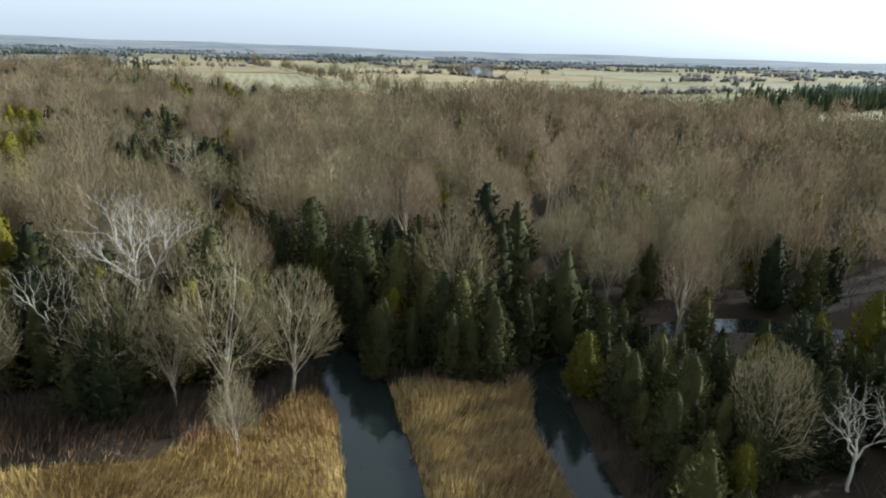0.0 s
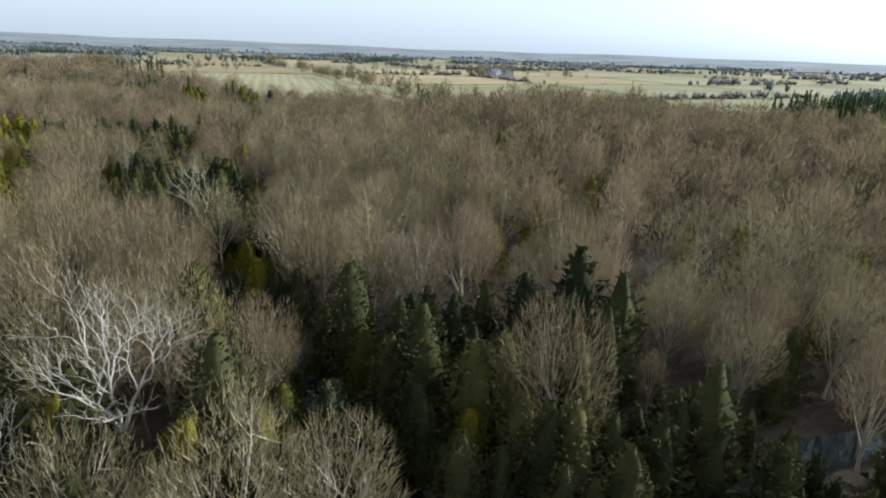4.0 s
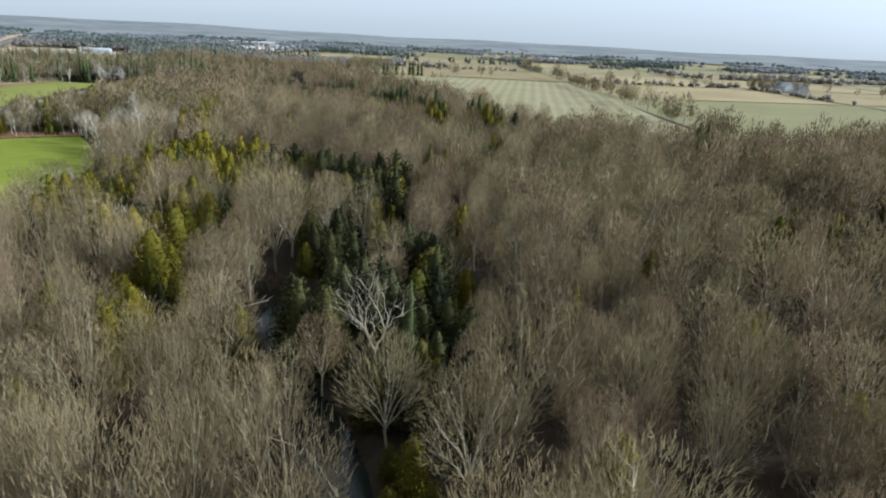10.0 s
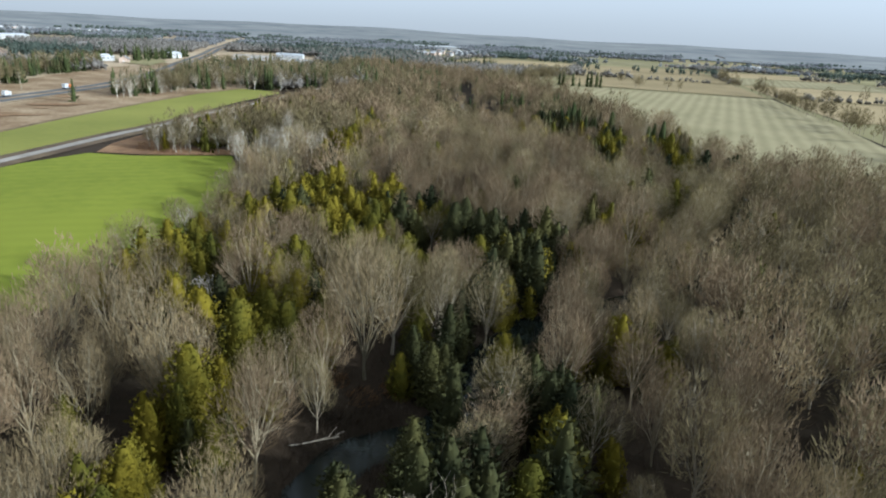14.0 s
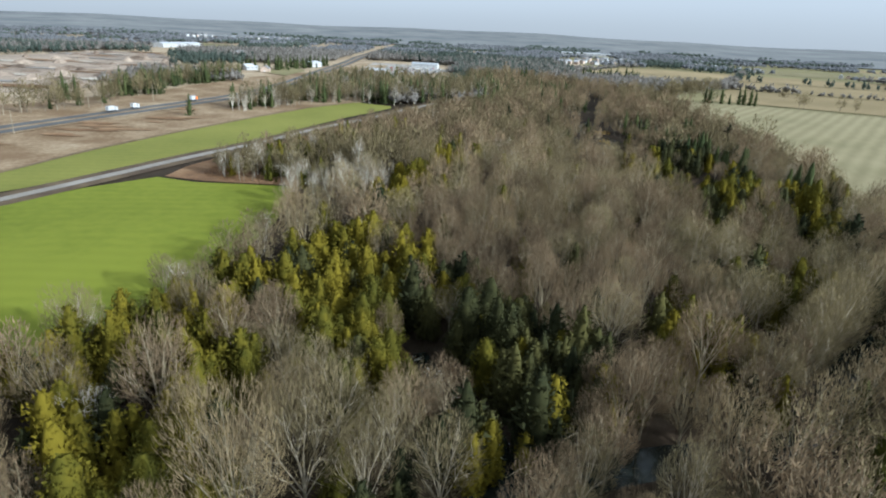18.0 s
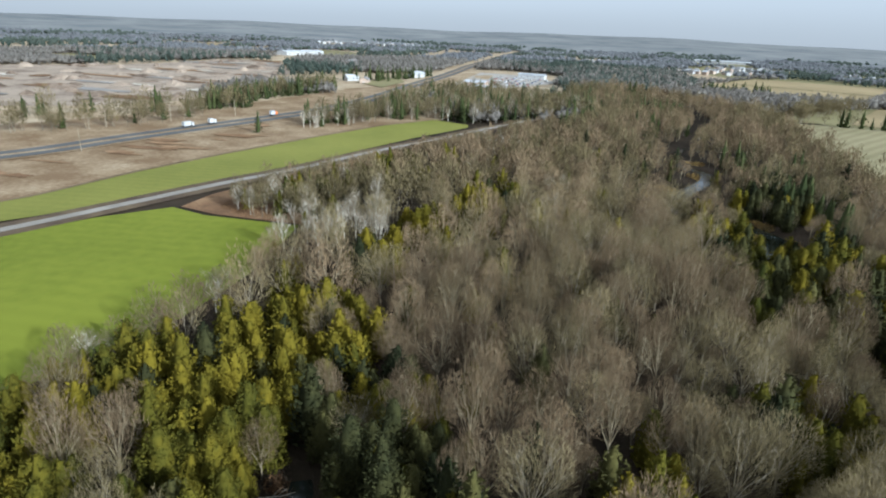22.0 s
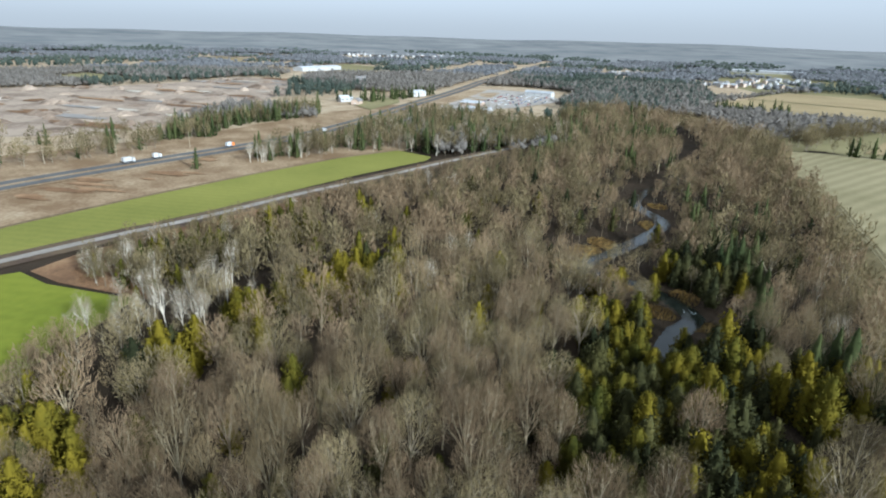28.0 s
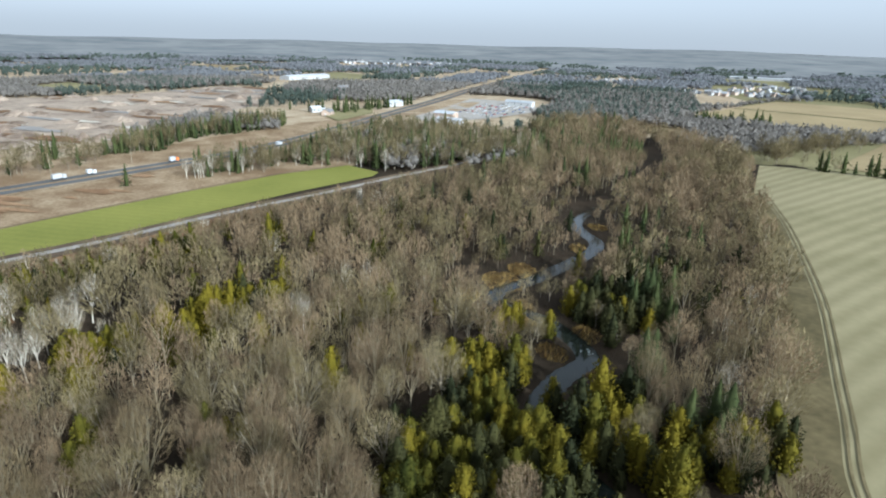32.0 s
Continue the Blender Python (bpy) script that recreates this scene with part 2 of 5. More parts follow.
def tile(template, xyz, turn, size, tall=None):
    """Many copies of one (verts, tris), each moved, turned about z and scaled, as one mesh."""
    v, f = template
    n, m = len(xyz), len(v)
    c, s = np.cos(turn)[:, None], np.sin(turn)[:, None]
    tall = size if tall is None else tall
    out = np.empty((n, m, 3))
    out[:, :, 0] = (v[None, :, 0] * c - v[None, :, 1] * s) * size[:, None] + xyz[:, 0:1]
    out[:, :, 1] = (v[None, :, 0] * s + v[None, :, 1] * c) * size[:, None] + xyz[:, 1:2]
    out[:, :, 2] = v[None, :, 2] * tall[:, None] + xyz[:, 2:3]
    return out.reshape(-1, 3), (f[None] + (np.arange(n) * m)[:, None, None]).reshape(-1, 3)


def inside(poly, x, y):
    """Which points lie in a polygon of the plan."""
    hit = np.zeros(np.shape(x), dtype=bool)
    for (x0, y0), (x1, y1) in zip(poly, poly[1:] + poly[:1]):
        if y0 != y1:
            hit ^= ((y0 > y) != (y1 > y)) & (x < (x1 - x0) * (y - y0) / (y1 - y0) + x0)
    return hit


def to_line(line, x, y):
    """Distance to a line of the plan, and how far along it (in points) the nearest place is."""
    best, where = np.full(np.shape(x), 1e9), np.zeros(np.shape(x))
    for i, (a, b) in enumerate(zip(line, line[1:])):
        ax, ay, dx, dy = a[0], a[1], b[0] - a[0], b[1] - a[1]
        t = np.clip(((x - ax) * dx + (y - ay) * dy) / (dx * dx + dy * dy), 0, 1)
        d = np.hypot(x - ax - t * dx, y - ay - t * dy)
        near = d < best
        best, where = np.where(near, d, best), np.where(near, i + t, where)
    return best, where


def smooth(t):
    t = np.clip(t, 0, 1)
    return t * t * (3 - 2 * t)


def rounded(line, steps=6):
    """A smooth line through the points (Catmull-Rom)."""
    pts = [np.array(p, dtype=float) for p in line]
    pts = [2 * pts[0] - pts[1], *pts, 2 * pts[-1] - pts[-2]]
    out = []
    for i in range(1, len(pts) - 2):
        p0, p1, p2, p3 = pts[i - 1:i + 3]
        for k in range(steps):
            t = k / steps
            out.append(tuple(0.5 * (2 * p1 + (p2 - p0) * t + (2 * p0 - 5 * p1 + 4 * p2 - p3) * t * t + (3 * p1 - 3 * p2 + p3 - p0) * t ** 3)))
    out.append(tuple(pts[-2]))
    return out


# ---- the plan ----
RIVER = rounded([(4.2, 17.5), (-2.8, 42), (-6.3, 56), (-9.8, 68), (-21, 90), (-40, 112), (-62, 138), (-85, 152), (-92, 167), (-87, 183), (-96, 211),
                 (-91, 239), (-79, 274), (-85, 318), (-88, 355), (-105, 392), (-140, 412), (-172, 408), (-190, 414), (-203, 429), (-212, 444), (-239, 444), (-266, 433),
                 (-281, 461), (-297, 491), (-316, 514), (-350, 522), (-378, 553), (-420, 616), (-476, 672), (-560, 728)])
CREEK = rounded([(28, 21), (18.2, 43), (14.7, 59), (16.1, 73), (31, 85), (43, 90), (57, 90), (78, 85), (112, 91)])
BROOK = rounded([(-15.4, 140), (-2.8, 139), (11.9, 133), (28, 138), (42, 155), (57, 158), (84, 168)])
SLACK = rounded([(-94, 214), (-106, 226), (-123, 229), (-140, 232)])
STREAMS = ((RIVER, 8.0), (CREEK, 5.5), (BROOK, 4.5), (SLACK, 4.5))
LANE = rounded([(-230, 15), (-262, 90), (-278, 128), (-294, 162), (-318, 201), (-345, 243), (-367, 281), (-405, 335), (-445, 403), (-470, 444), (-505, 507), (-524, 541)])
HIGHWAY = rounded([(-364, -56), (-400, 60), (-428, 140), (-467, 190), (-502, 235), (-545, 293), (-592, 352), (-681, 432), (-817, 532), (-1023, 684), (-1245, 839), (-1820, 1253), (-2450, 1750)])
FOREST = [(-140, 21), (-148, 90), (-156, 130), (-164, 155), (-178, 177), (-194, 200), (-205, 215), (-228, 236), (-254, 252), (-277, 262), (-300, 250), (-320, 262), (-356, 302),
          (-400, 367), (-444, 444), (-483, 524), (-507, 575), (-560, 620), (-650, 640), (-700, 720), (-690, 765), (-600, 770), (-532, 777), (-455, 752), (-379, 671), (-312, 617), (-236, 550),
          (-172, 486), (-136, 449), (-64, 414), (-4, 400), (30, 420), (70, 442), (105, 436), (138, 385), (164, 332), (180, 290), (186, 240), (200, 170), (200, 21)]
REEDS_WEST = [(-56, 28), (-43, 49), (-29, 52), (-21, 57), (-15.4, 67), (-10.5, 64), (-5.6, 50), (-1.4, 28)]
REEDS_ISLE = [(-5.6, 68), (12.6, 70), (11.2, 59), (14, 48), (18.2, 28), (3.5, 28), (0, 46), (-2.1, 56)]
BANKS = [(-279, 444, 9.8), (-290, 458, 7), (-270, 424, 6.3), (-253, 438, 7), (-242, 435, 4.9), (-225, 451, 5.6), (-308, 500, 6.3), (-217, 433, 5.6), (-203, 440, 4.9), (-339, 529, 5.6)]
GREEN = [(-252, 80), (-150, 80), (-158, 130), (-166, 155), (-180, 177), (-196, 200), (-207, 215), (-230, 236), (-256, 252), (-270, 259), (-293, 228), (-308, 217), (-301, 190), (-287, 162), (-270, 125)]
STRIP = [(-285, 90), (-293, 125), (-309, 171), (-327, 205), (-353, 243), (-382, 289), (-409, 325), (-444, 373), (-480, 434), (-492, 441), (-521, 424), (-500, 372), (-458, 308), (-413, 249), (-375, 203), (-338, 165), (-320, 125), (-312, 90)]
HAY = [(-448, 755), (-382, 805), (-206, 893), (-106, 676), (-49, 526), (-16.8, 462), (-4.2, 402), (-64, 423), (-132, 458), (-168, 493), (-231, 557), (-308, 624), (-375, 676)]


def height(x, y, carve=True):
    """The lie of the land: a flat valley floor cut by the streams, fields a little higher, low hills round the edge."""
    x, y = np.asarray(x, dtype=float), np.asarray(y, dtype=float)
    near = (np.abs(x + 180) < 630) & (np.abs(y - 315) < 630)
    d = np.full(x.shape, 280.0)
    cut = np.zeros(x.shape)
    for line, w in STREAMS:
        dd = np.full(x.shape, 280.0)
        dd[near] = to_line(line, x[near], y[near])[0]
        d = np.minimum(d, dd)
        cut = np.maximum(cut, 1 - smooth((dd - w / 2 + 2.8) / 5.0))
    r = np.hypot(x + 105, y - 245)
    z = 4.2 * smooth((d - 18) / 105) + 0.008 * np.clip(r - 350, 0, 800)
    a = np.arctan2(y - 245, x + 105) % 6.2832
    z += smooth((r - 2200) / 2300) * (44 + 16 * smooth((a - 1.9) / 0.6) + 6 * np.sin(3 * a + 1.1) + 4 * np.sin(11 * a) + 3 * np.sin(29 * a + 2))
    z += 0.8 * np.sin(x / 98.0) * np.sin(y / 119.0 + 1) * smooth((d - 42) / 140)
    return z - 1.9 * cut if carve else z


def axis(lo, hi, step, far):
    mid = np.arange(lo, hi + step, step)
    out, s, v = [], step, hi
    while v < far:
        s *= 1.08
        v += s
        out.append(v)
    return np.concatenate([(lo - (np.array(out) - hi))[::-1], mid, np.array(out)])


def grid_mesh(name, xs, ys, mat):
    gx, gy = np.meshgrid(xs, ys)
    v = np.stack([gx, gy, height(gx, gy)], -1).reshape(-1, 3)
    nx, ny = len(xs), len(ys)
    i = (np.arange(ny - 1)[:, None] * nx + np.arange(nx - 1)[None]).ravel()
    f = np.concatenate([np.stack([i, i + 1, i + nx + 1], -1), np.stack([i, i + nx + 1, i + nx], -1)])
    me = mesh_of(name, v, f, [mat])
    me.polygons.foreach_set("use_smooth", np.ones(len(f), dtype=bool))
    return me


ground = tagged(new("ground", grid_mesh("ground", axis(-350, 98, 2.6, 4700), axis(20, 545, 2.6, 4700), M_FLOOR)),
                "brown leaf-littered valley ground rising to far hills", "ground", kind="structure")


def draped(name, poly, mat, lift, label, category="field", step=30.0, carve=False):
    """A field: a polygon of the plan cut into a grid and laid on the ground."""
    bm = bmesh.new()
    bm.faces.new([bm.verts.new((x, y, 0)) for x, y in poly])
    xs, ys = [p[0] for p in poly], [p[1] for p in poly]
    for k, lo, hi in ((0, min(xs), max(xs)), (1, min(ys), max(ys))):
        c = lo + step
        while c < hi:
            co = (c, 0, 0) if k == 0 else (0, c, 0)
            no = (1, 0, 0) if k == 0 else (0, 1, 0)
            bmesh.ops.bisect_plane(bm, geom=bm.verts[:] + bm.edges[:] + bm.faces[:], plane_co=co, plane_no=no, dist=0.001)
            c += step
    bmesh.ops.triangulate(bm, faces=bm.faces[:])
    xy = np.array([v.co[:2] for v in bm.verts])
    z = height(xy[:, 0], xy[:, 1], carve) + lift
    for v, h in zip(bm.verts, z):
        v.co.z = h
    bm.normal_update()
    for f in bm.faces:
        if f.normal.z < 0:
            f.normal_flip()
    me = bpy.data.meshes.new(name)
    bm.to_mesh(me)
    bm.free()
    me.materials.append(mat)
    return tagged(new(name, me), label, category, kind="structure")


def ribbon(name, line, width, mat, lift, label, category, flat=None, side=0.0):
    """A road or a stream along a line of the plan. flat: the level of a water surface."""
    p = np.array(line)
    d = np.gradient(p, axis=0)
    d /= np.linalg.norm(d, axis=1)[:, None]
    n = np.stack([-d[:, 1], d[:, 0]], -1)
    rows = [p + n * (side + width * k) for k in (-0.5, -0.17, 0.17, 0.5)]
    v = []
    for q in rows:
        z = np.full(len(q), flat) if flat is not None else height(q[:, 0], q[:, 1], False) + lift
        v.append(np.column_stack([q, z]))
    m = len(p)
    f = []
    for r in range(3):
        for i in range(m - 1):
            a, b, c, e = r * m + i, r * m + i + 1, (r + 1) * m + i + 1, (r + 1) * m + i
            f += [(a, b, c), (a, c, e)]
    return tagged(new(name, mesh_of(name, np.concatenate(v), f, [mat])), label, category, kind="structure")


ribbon("water", RIVER[:-14], 11.0, M_WATER, 0, "dark still river winding between wooded banks", "river", flat=-0.85)
ribbon("water", CREEK, 8.0, M_WATER, 0, "dark side channel reflecting the pale sky", "river", flat=-0.86)
ribbon("water", SLACK, 7.0, M_WATER, 0, "dark backwater under overhanging cedars", "river", flat=-0.88)
ribbon("water", BROOK, 6.5, M_WATER, 0, "shallow flooded channel among bare trees", "river", flat=-0.87)
draped("field", GREEN, M_GREEN, 0.30, "bright green winter wheat field beside the woods")
draped("field", STRIP, M_STRIP, 0.30, "narrow yellow-green crop strip along the lane")
draped("field", HAY, M_HAY, 0.30, "pale grey-green hayfield with mown stripes", step=12.0)
ribbon("verge", LANE, 15.5, M_VERGE, 0.36, "dark weedy verge along the gravel lane", "verge")
ribbon("road", LANE, 4.8, M_GRAVEL, 0.45, "straight pale gravel lane past the fields", "road")
draped("rough_ground", [(-316, 60), (-320, 120), (-333, 160), (-352, 198), (-392, 249), (-440, 321), (-480, 365), (-520, 428), (-560, 470), (-680, 450), (-790, 530), (-810, 500), (-730, 392),
                        (-635, 290), (-575, 200), (-490, 42)], M_ROUGH, 0.18, "brown and straw-coloured rough grassland by the highway", "grassland")
ribbon("verge", HIGHWAY, 26.0, M_ROUGH, 0.5, "dry grass verge of the highway", "verge")
ribbon("road", HIGHWAY, 7.8, M_ASPHALT, 0.65, "grey asphalt highway carriageway", "road", side=-6)
ribbon("road", HIGHWAY, 7.8, M_ASPHALT, 0.65, "grey asphalt highway carriageway", "road", side=6)
draped("quarry", [(-630, 42), (-630, 168), (-658, 231), (-733, 275), (-841, 330), (-961, 392), (-1188, 419), (-1246, 337), (-1137, 251), (-1051, 147), (-1038, 50), (-980, -42), (-700, -42)],
       M_QUARRY, 0.4, "bare brown and grey gravel pit with spoil heaps", "quarry", 30)

# ---- trees: shapes ----


def unit(v):
    return v / (np.linalg.norm(v) + 1e-9)


def bare_tree(seed, h, spread, fork, limbs, branches, twigs, up, width, length, sides=4, stout=1.0, split=False):
    """A leafless tree: limbs rise like a fan from a low fork to a domed, lobed crown of fine twigs. Returns (trunk, limbs and branches), (twigs)."""
    rng = np.random.default_rng(seed)
    wood, slips, boughs = [], [], []
    lean = rng.normal(0, 0.03, 2)
    top = fork * h
    r0 = 0.0105 * h
    trunk = np.array([[lean[0] * z + rng.normal(0, 0.08), lean[1] * z + rng.normal(0, 0.08), z] for z in (-0.4, top * 0.5, top, top * 1.5)])
    wood.append(tube(trunk, (r0 * 1.3, r0, r0 * 0.8, r0 * 0.4), sides + 1))
    mid = h * (0.47 + 0.14 * fork)
    squash = np.array([*(spread * rng.uniform(0.85, 1.12, 2)), 0.0])
    root = np.array([0, 0, top * 0.8])

    def dome(u, far):
        """The place on the crown's outline in direction u."""
        q = squash[None] * u
        q[:, 2] = np.where(u[:, 2] > 0, h - mid, 0.95 * (mid - top * 0.6)) * u[:, 2]
        q = q * far[:, None] + np.array([0, 0, mid])
        q[:, :2] += lean * q[:, 2:3]
        return q

    # one lobe of the crown for each limb
    k = np.arange(limbs)
    rise = np.clip(-0.38 + 0.4 * up + (1.36 - 0.4 * up) * (k + 0.5) / limbs + rng.normal(0, 0.1, limbs), -0.4, 0.98)
    az = k * 2.4 + rng.normal(0, 0.3, limbs)
    lobe = np.stack([np.cos(az) * np.sqrt(1 - rise ** 2), np.sin(az) * np.sqrt(1 - rise ** 2), rise], -1)
    reach = rng.uniform(0.74, 1.08, limbs)
    ends = dome(lobe, 0.86 * reach)
    for i in range(limbs):
        start = trunk[0] + (trunk[2] - trunk[0]) * (0.6 + 0.4 * (i + 0.5) / limbs)
        e = ends[i]
        lift = np.array([0, 0, (0.10 + 0.10 * up) * np.linalg.norm(e[:2] - start[:2])])
        path = np.array([start, start + (e - start) * 0.34 + lift + rng.normal(0, 0.2, 3), start + (e - start) * 0.68 + lift * 0.8 + rng.normal(0, 0.25, 3), e])
        wood.append(tube(path, (r0 * 0.5, r0 * 0.36, r0 * 0.22, r0 * 0.07), sides))
        u = lobe[i] + rng.normal(0, 0.36, (branches, 3))
        u /= np.linalg.norm(u, axis=1)[:, None]
        tip = dome(u, 0.9 * reach[i] * rng.uniform(0.85, 1.0, branches))
        q = rng.uniform(0.7, 2.8, branches)
        j = q.astype(int)
        p = path[j] + (path[j + 1] - path[j]) * (q - j)[:, None]
        bend = p + (tip - p) * 0.5 + lift * 0.25 + rng.normal(0, 0.15, (branches, 3))
        w = np.cross(tip - p, rng.normal(0, 1, (branches, 3)))
        w *= r0 * (0.19 if sides > 3 else 0.13) * stout / (np.linalg.norm(w, axis=1)[:, None] + 1e-9)
        own = np.concatenate([np.stack([p - w, p + w, bend + w * 0.6], 1), np.stack([p - w, bend + w * 0.6, bend - w * 0.6], 1), np.stack([bend - w * 0.6, bend + w * 0.6, tip], 1)]).reshape(-1, 3)
        slips.append(own)
        boughs.append(join([wood[-1], (own, np.arange(len(own)).reshape(-1, 3))]))
    sl = np.concatenate(slips).reshape(-1, 3)
    wood.append((sl, np.arange(len(sl)).reshape(-1, 3)))
    # twigs stand out along the flow of the limbs, densest in the outer shell of each lobe
    n = limbs * branches * twigs
    i = rng.integers(0, limbs, n)
    u = lobe[i] + rng.normal(0, 0.4, (n, 3))
    u /= np.linalg.norm(u, axis=1)[:, None]
    u[:, 2] = np.where(u[:, 2] < -0.6, -0.3 * u[:, 2], u[:, 2])
    near = np.sum(u * lobe[i], 1)
    out = dome(u, reach[i] * (0.86 + 0.16 * smooth((near - 0.75) / 0.25)))
    depth = 1 - 0.45 * rng.uniform(0, 1, (n, 1)) ** 1.8
    flow = out - root
    a = root + flow * depth - flow / (np.linalg.norm(flow, axis=1)[:, None] + 1e-9) * length * 0.4
    d = flow / (np.linalg.norm(flow, axis=1)[:, None] + 1e-9) + rng.normal(0, 0.33, (n, 3)) + np.array([0, 0, 0.12 + 0.12 * up])
    d /= np.linalg.norm(d, axis=1)[:, None]
    w = np.cross(d, rng.normal(0, 1, (n, 3)))
    w *= width * rng.uniform(0.6, 1.3, (n, 1)) / (np.linalg.norm(w, axis=1)[:, None] + 1e-9)
    tip = a + d * length * rng.uniform(0.5, 1.1, (n, 1))
    tv = np.stack([a - w, a + w, tip], 1).reshape(-1, 3)
    twig = (tv, np.arange(len(tv)).reshape(-1, 3))
    return (wood[0], boughs, twig) if split else (join(wood), twig)


GOLD = (1 + 5 ** 0.5) / 2
KNOB = np.array([(-1, GOLD, 0), (1, GOLD, 0), (-1, -GOLD, 0), (1, -GOLD, 0), (0, -1, GOLD), (0, 1, GOLD), (0, -1, -GOLD), (0, 1, -GOLD), (GOLD, 0, -1), (GOLD, 0, 1), (-GOLD, 0, -1), (-GOLD, 0, 1)]) / 1.902
KNOB_FACES = np.array([(0, 11, 5), (0, 5, 1), (0, 1, 7), (0, 7, 10), (0, 10, 11), (1, 5, 9), (5, 11, 4), (11, 10, 2), (10, 7, 6), (7, 1, 8), (3, 9, 4), (3, 4, 2), (3, 2, 6), (3, 6, 8), (3, 8, 9),
                       (4, 9, 5), (2, 4, 11), (6, 2, 10), (8, 6, 7), (9, 8, 1)])


def conifer(seed, h, r, n, size, lumps, slim=0.8, base=0.04, droop=0.0, ragged=0.3, blunt=0.0):
    """An evergreen: a tapered trunk, and a pointed, billowing crown of small overlapping sprays round a dense heart."""
    rng = np.random.default_rng(seed)
    trunk = tube([(0, 0, -0.4), (0.05, 0, h * 0.4), (0, 0.05, h * 0.93)], (0.014 * h, 0.01 * h, 0.02), 5)
    lop, lean = rng.uniform(0.85, 1.15, 2), rng.normal(0, 0.02, 2)
    lt = base + (0.95 - base) * (1 - (1 - (np.arange(lumps) + 0.5) / lumps) ** 0.7)
    la = np.arange(lumps) * 2.4 + rng.normal(0, 0.3, lumps)
    lw = rng.uniform(0.6, 1.2, lumps)

    def radius(t, a):
        t, a = np.asarray(t), np.asarray(a)
        egg = np.sqrt(np.clip(1 - ((t - 0.3) / 0.72) ** 2, 0, 1))
        plain = r * (blunt * egg + (1 - blunt) * np.maximum(0, 1 - t) ** slim) * np.minimum(1, 0.75 + 1.4 * t)
        turn = np.abs((a[..., None] - la + np.pi) % (2 * np.pi) - np.pi)
        bump = np.exp(-(turn / 0.6) ** 2 - ((t[..., None] - lt) * h / (0.28 * r + 0.25)) ** 2) * lw
        return plain * (1 - ragged + 1.3 * ragged * bump.max(-1))

    rings, around = (9, 10) if n > 700 else ((6, 7) if n > 100 else (4, 5))
    gt, ga = np.meshgrid(np.linspace(base, 0.98, rings), np.arange(around) * 2 * np.pi / around, indexing="ij")
    gr = radius(gt, ga) * rng.uniform(0.42, 0.7, gt.shape)
    heart = np.stack([gr * np.cos(ga) * lop[0], gr * np.sin(ga) * lop[1], gt * h], -1).reshape(-1, 3)
    q = (np.arange(rings - 1)[:, None] * around + np.arange(around)[None]).ravel()
    q2 = (np.arange(rings - 1)[:, None] * around + (np.arange(around)[None] + 1) % around).ravel()
    faces = np.concatenate([np.stack([q, q2, q2 + around], -1), np.stack([q, q2 + around, q + around], -1)])
    t = base + (1 - base) * (1 - (1 - rng.uniform(0, 1, n)) ** (1 / (1 + slim)))
    a = rng.uniform(0, 2 * np.pi, n)
    rad = radius(t, a) * (1.06 - 0.4 * rng.uniform(0, 1, n) ** 1.2) + 0.04
    c = np.stack([rad * np.cos(a) * lop[0], rad * np.sin(a) * lop[1], t * h], -1)
    away = np.stack([np.cos(a), np.sin(a), np.full(n, 0.0)], -1)
    face = away + np.array([0, 0, 0.4]) + rng.normal(0, 1.0, (n, 3))
    way = away * (0.55 + droop) + np.array([0, 0, 0.9 - 1.6 * droop]) + rng.normal(0, 0.45, (n, 3))
    side = np.cross(face, way)
    side /= np.linalg.norm(side, axis=1)[:, None]
    way /= np.linalg.norm(way, axis=1)[:, None]
    s = size * rng.uniform(0.6, 1.35, n)[:, None] * (0.55 + 0.45 * (1 - t))[:, None]
    tv = np.stack([c - side * s * 0.36 - way * s * 0.4, c + side * s * 0.36 - way * s * 0.4, c + way * s * 0.8], 1).reshape(-1, 3)
    v, f = join([(tv, np.arange(len(tv)).reshape(-1, 3)), (heart, faces)])
    v = np.array(v)
    v[:, 2] = np.clip(v[:, 2], 0.12, h)
    v[:, :2] += lean * v[:, 2:3]
    return trunk, (v, f)


TALL = {"maple": 16.5, "ash": 16.0, "poplar": 21.0, "birch": 13.5, "cedar": 10.5, "hemlock": 11.0, "spruce": 15.0}
WIDE = {"maple": 4.6, "ash": 5.5, "poplar": 6.3, "birch": 3.4, "cedar": 2.9, "hemlock": 3.0, "spruce": 3.7}


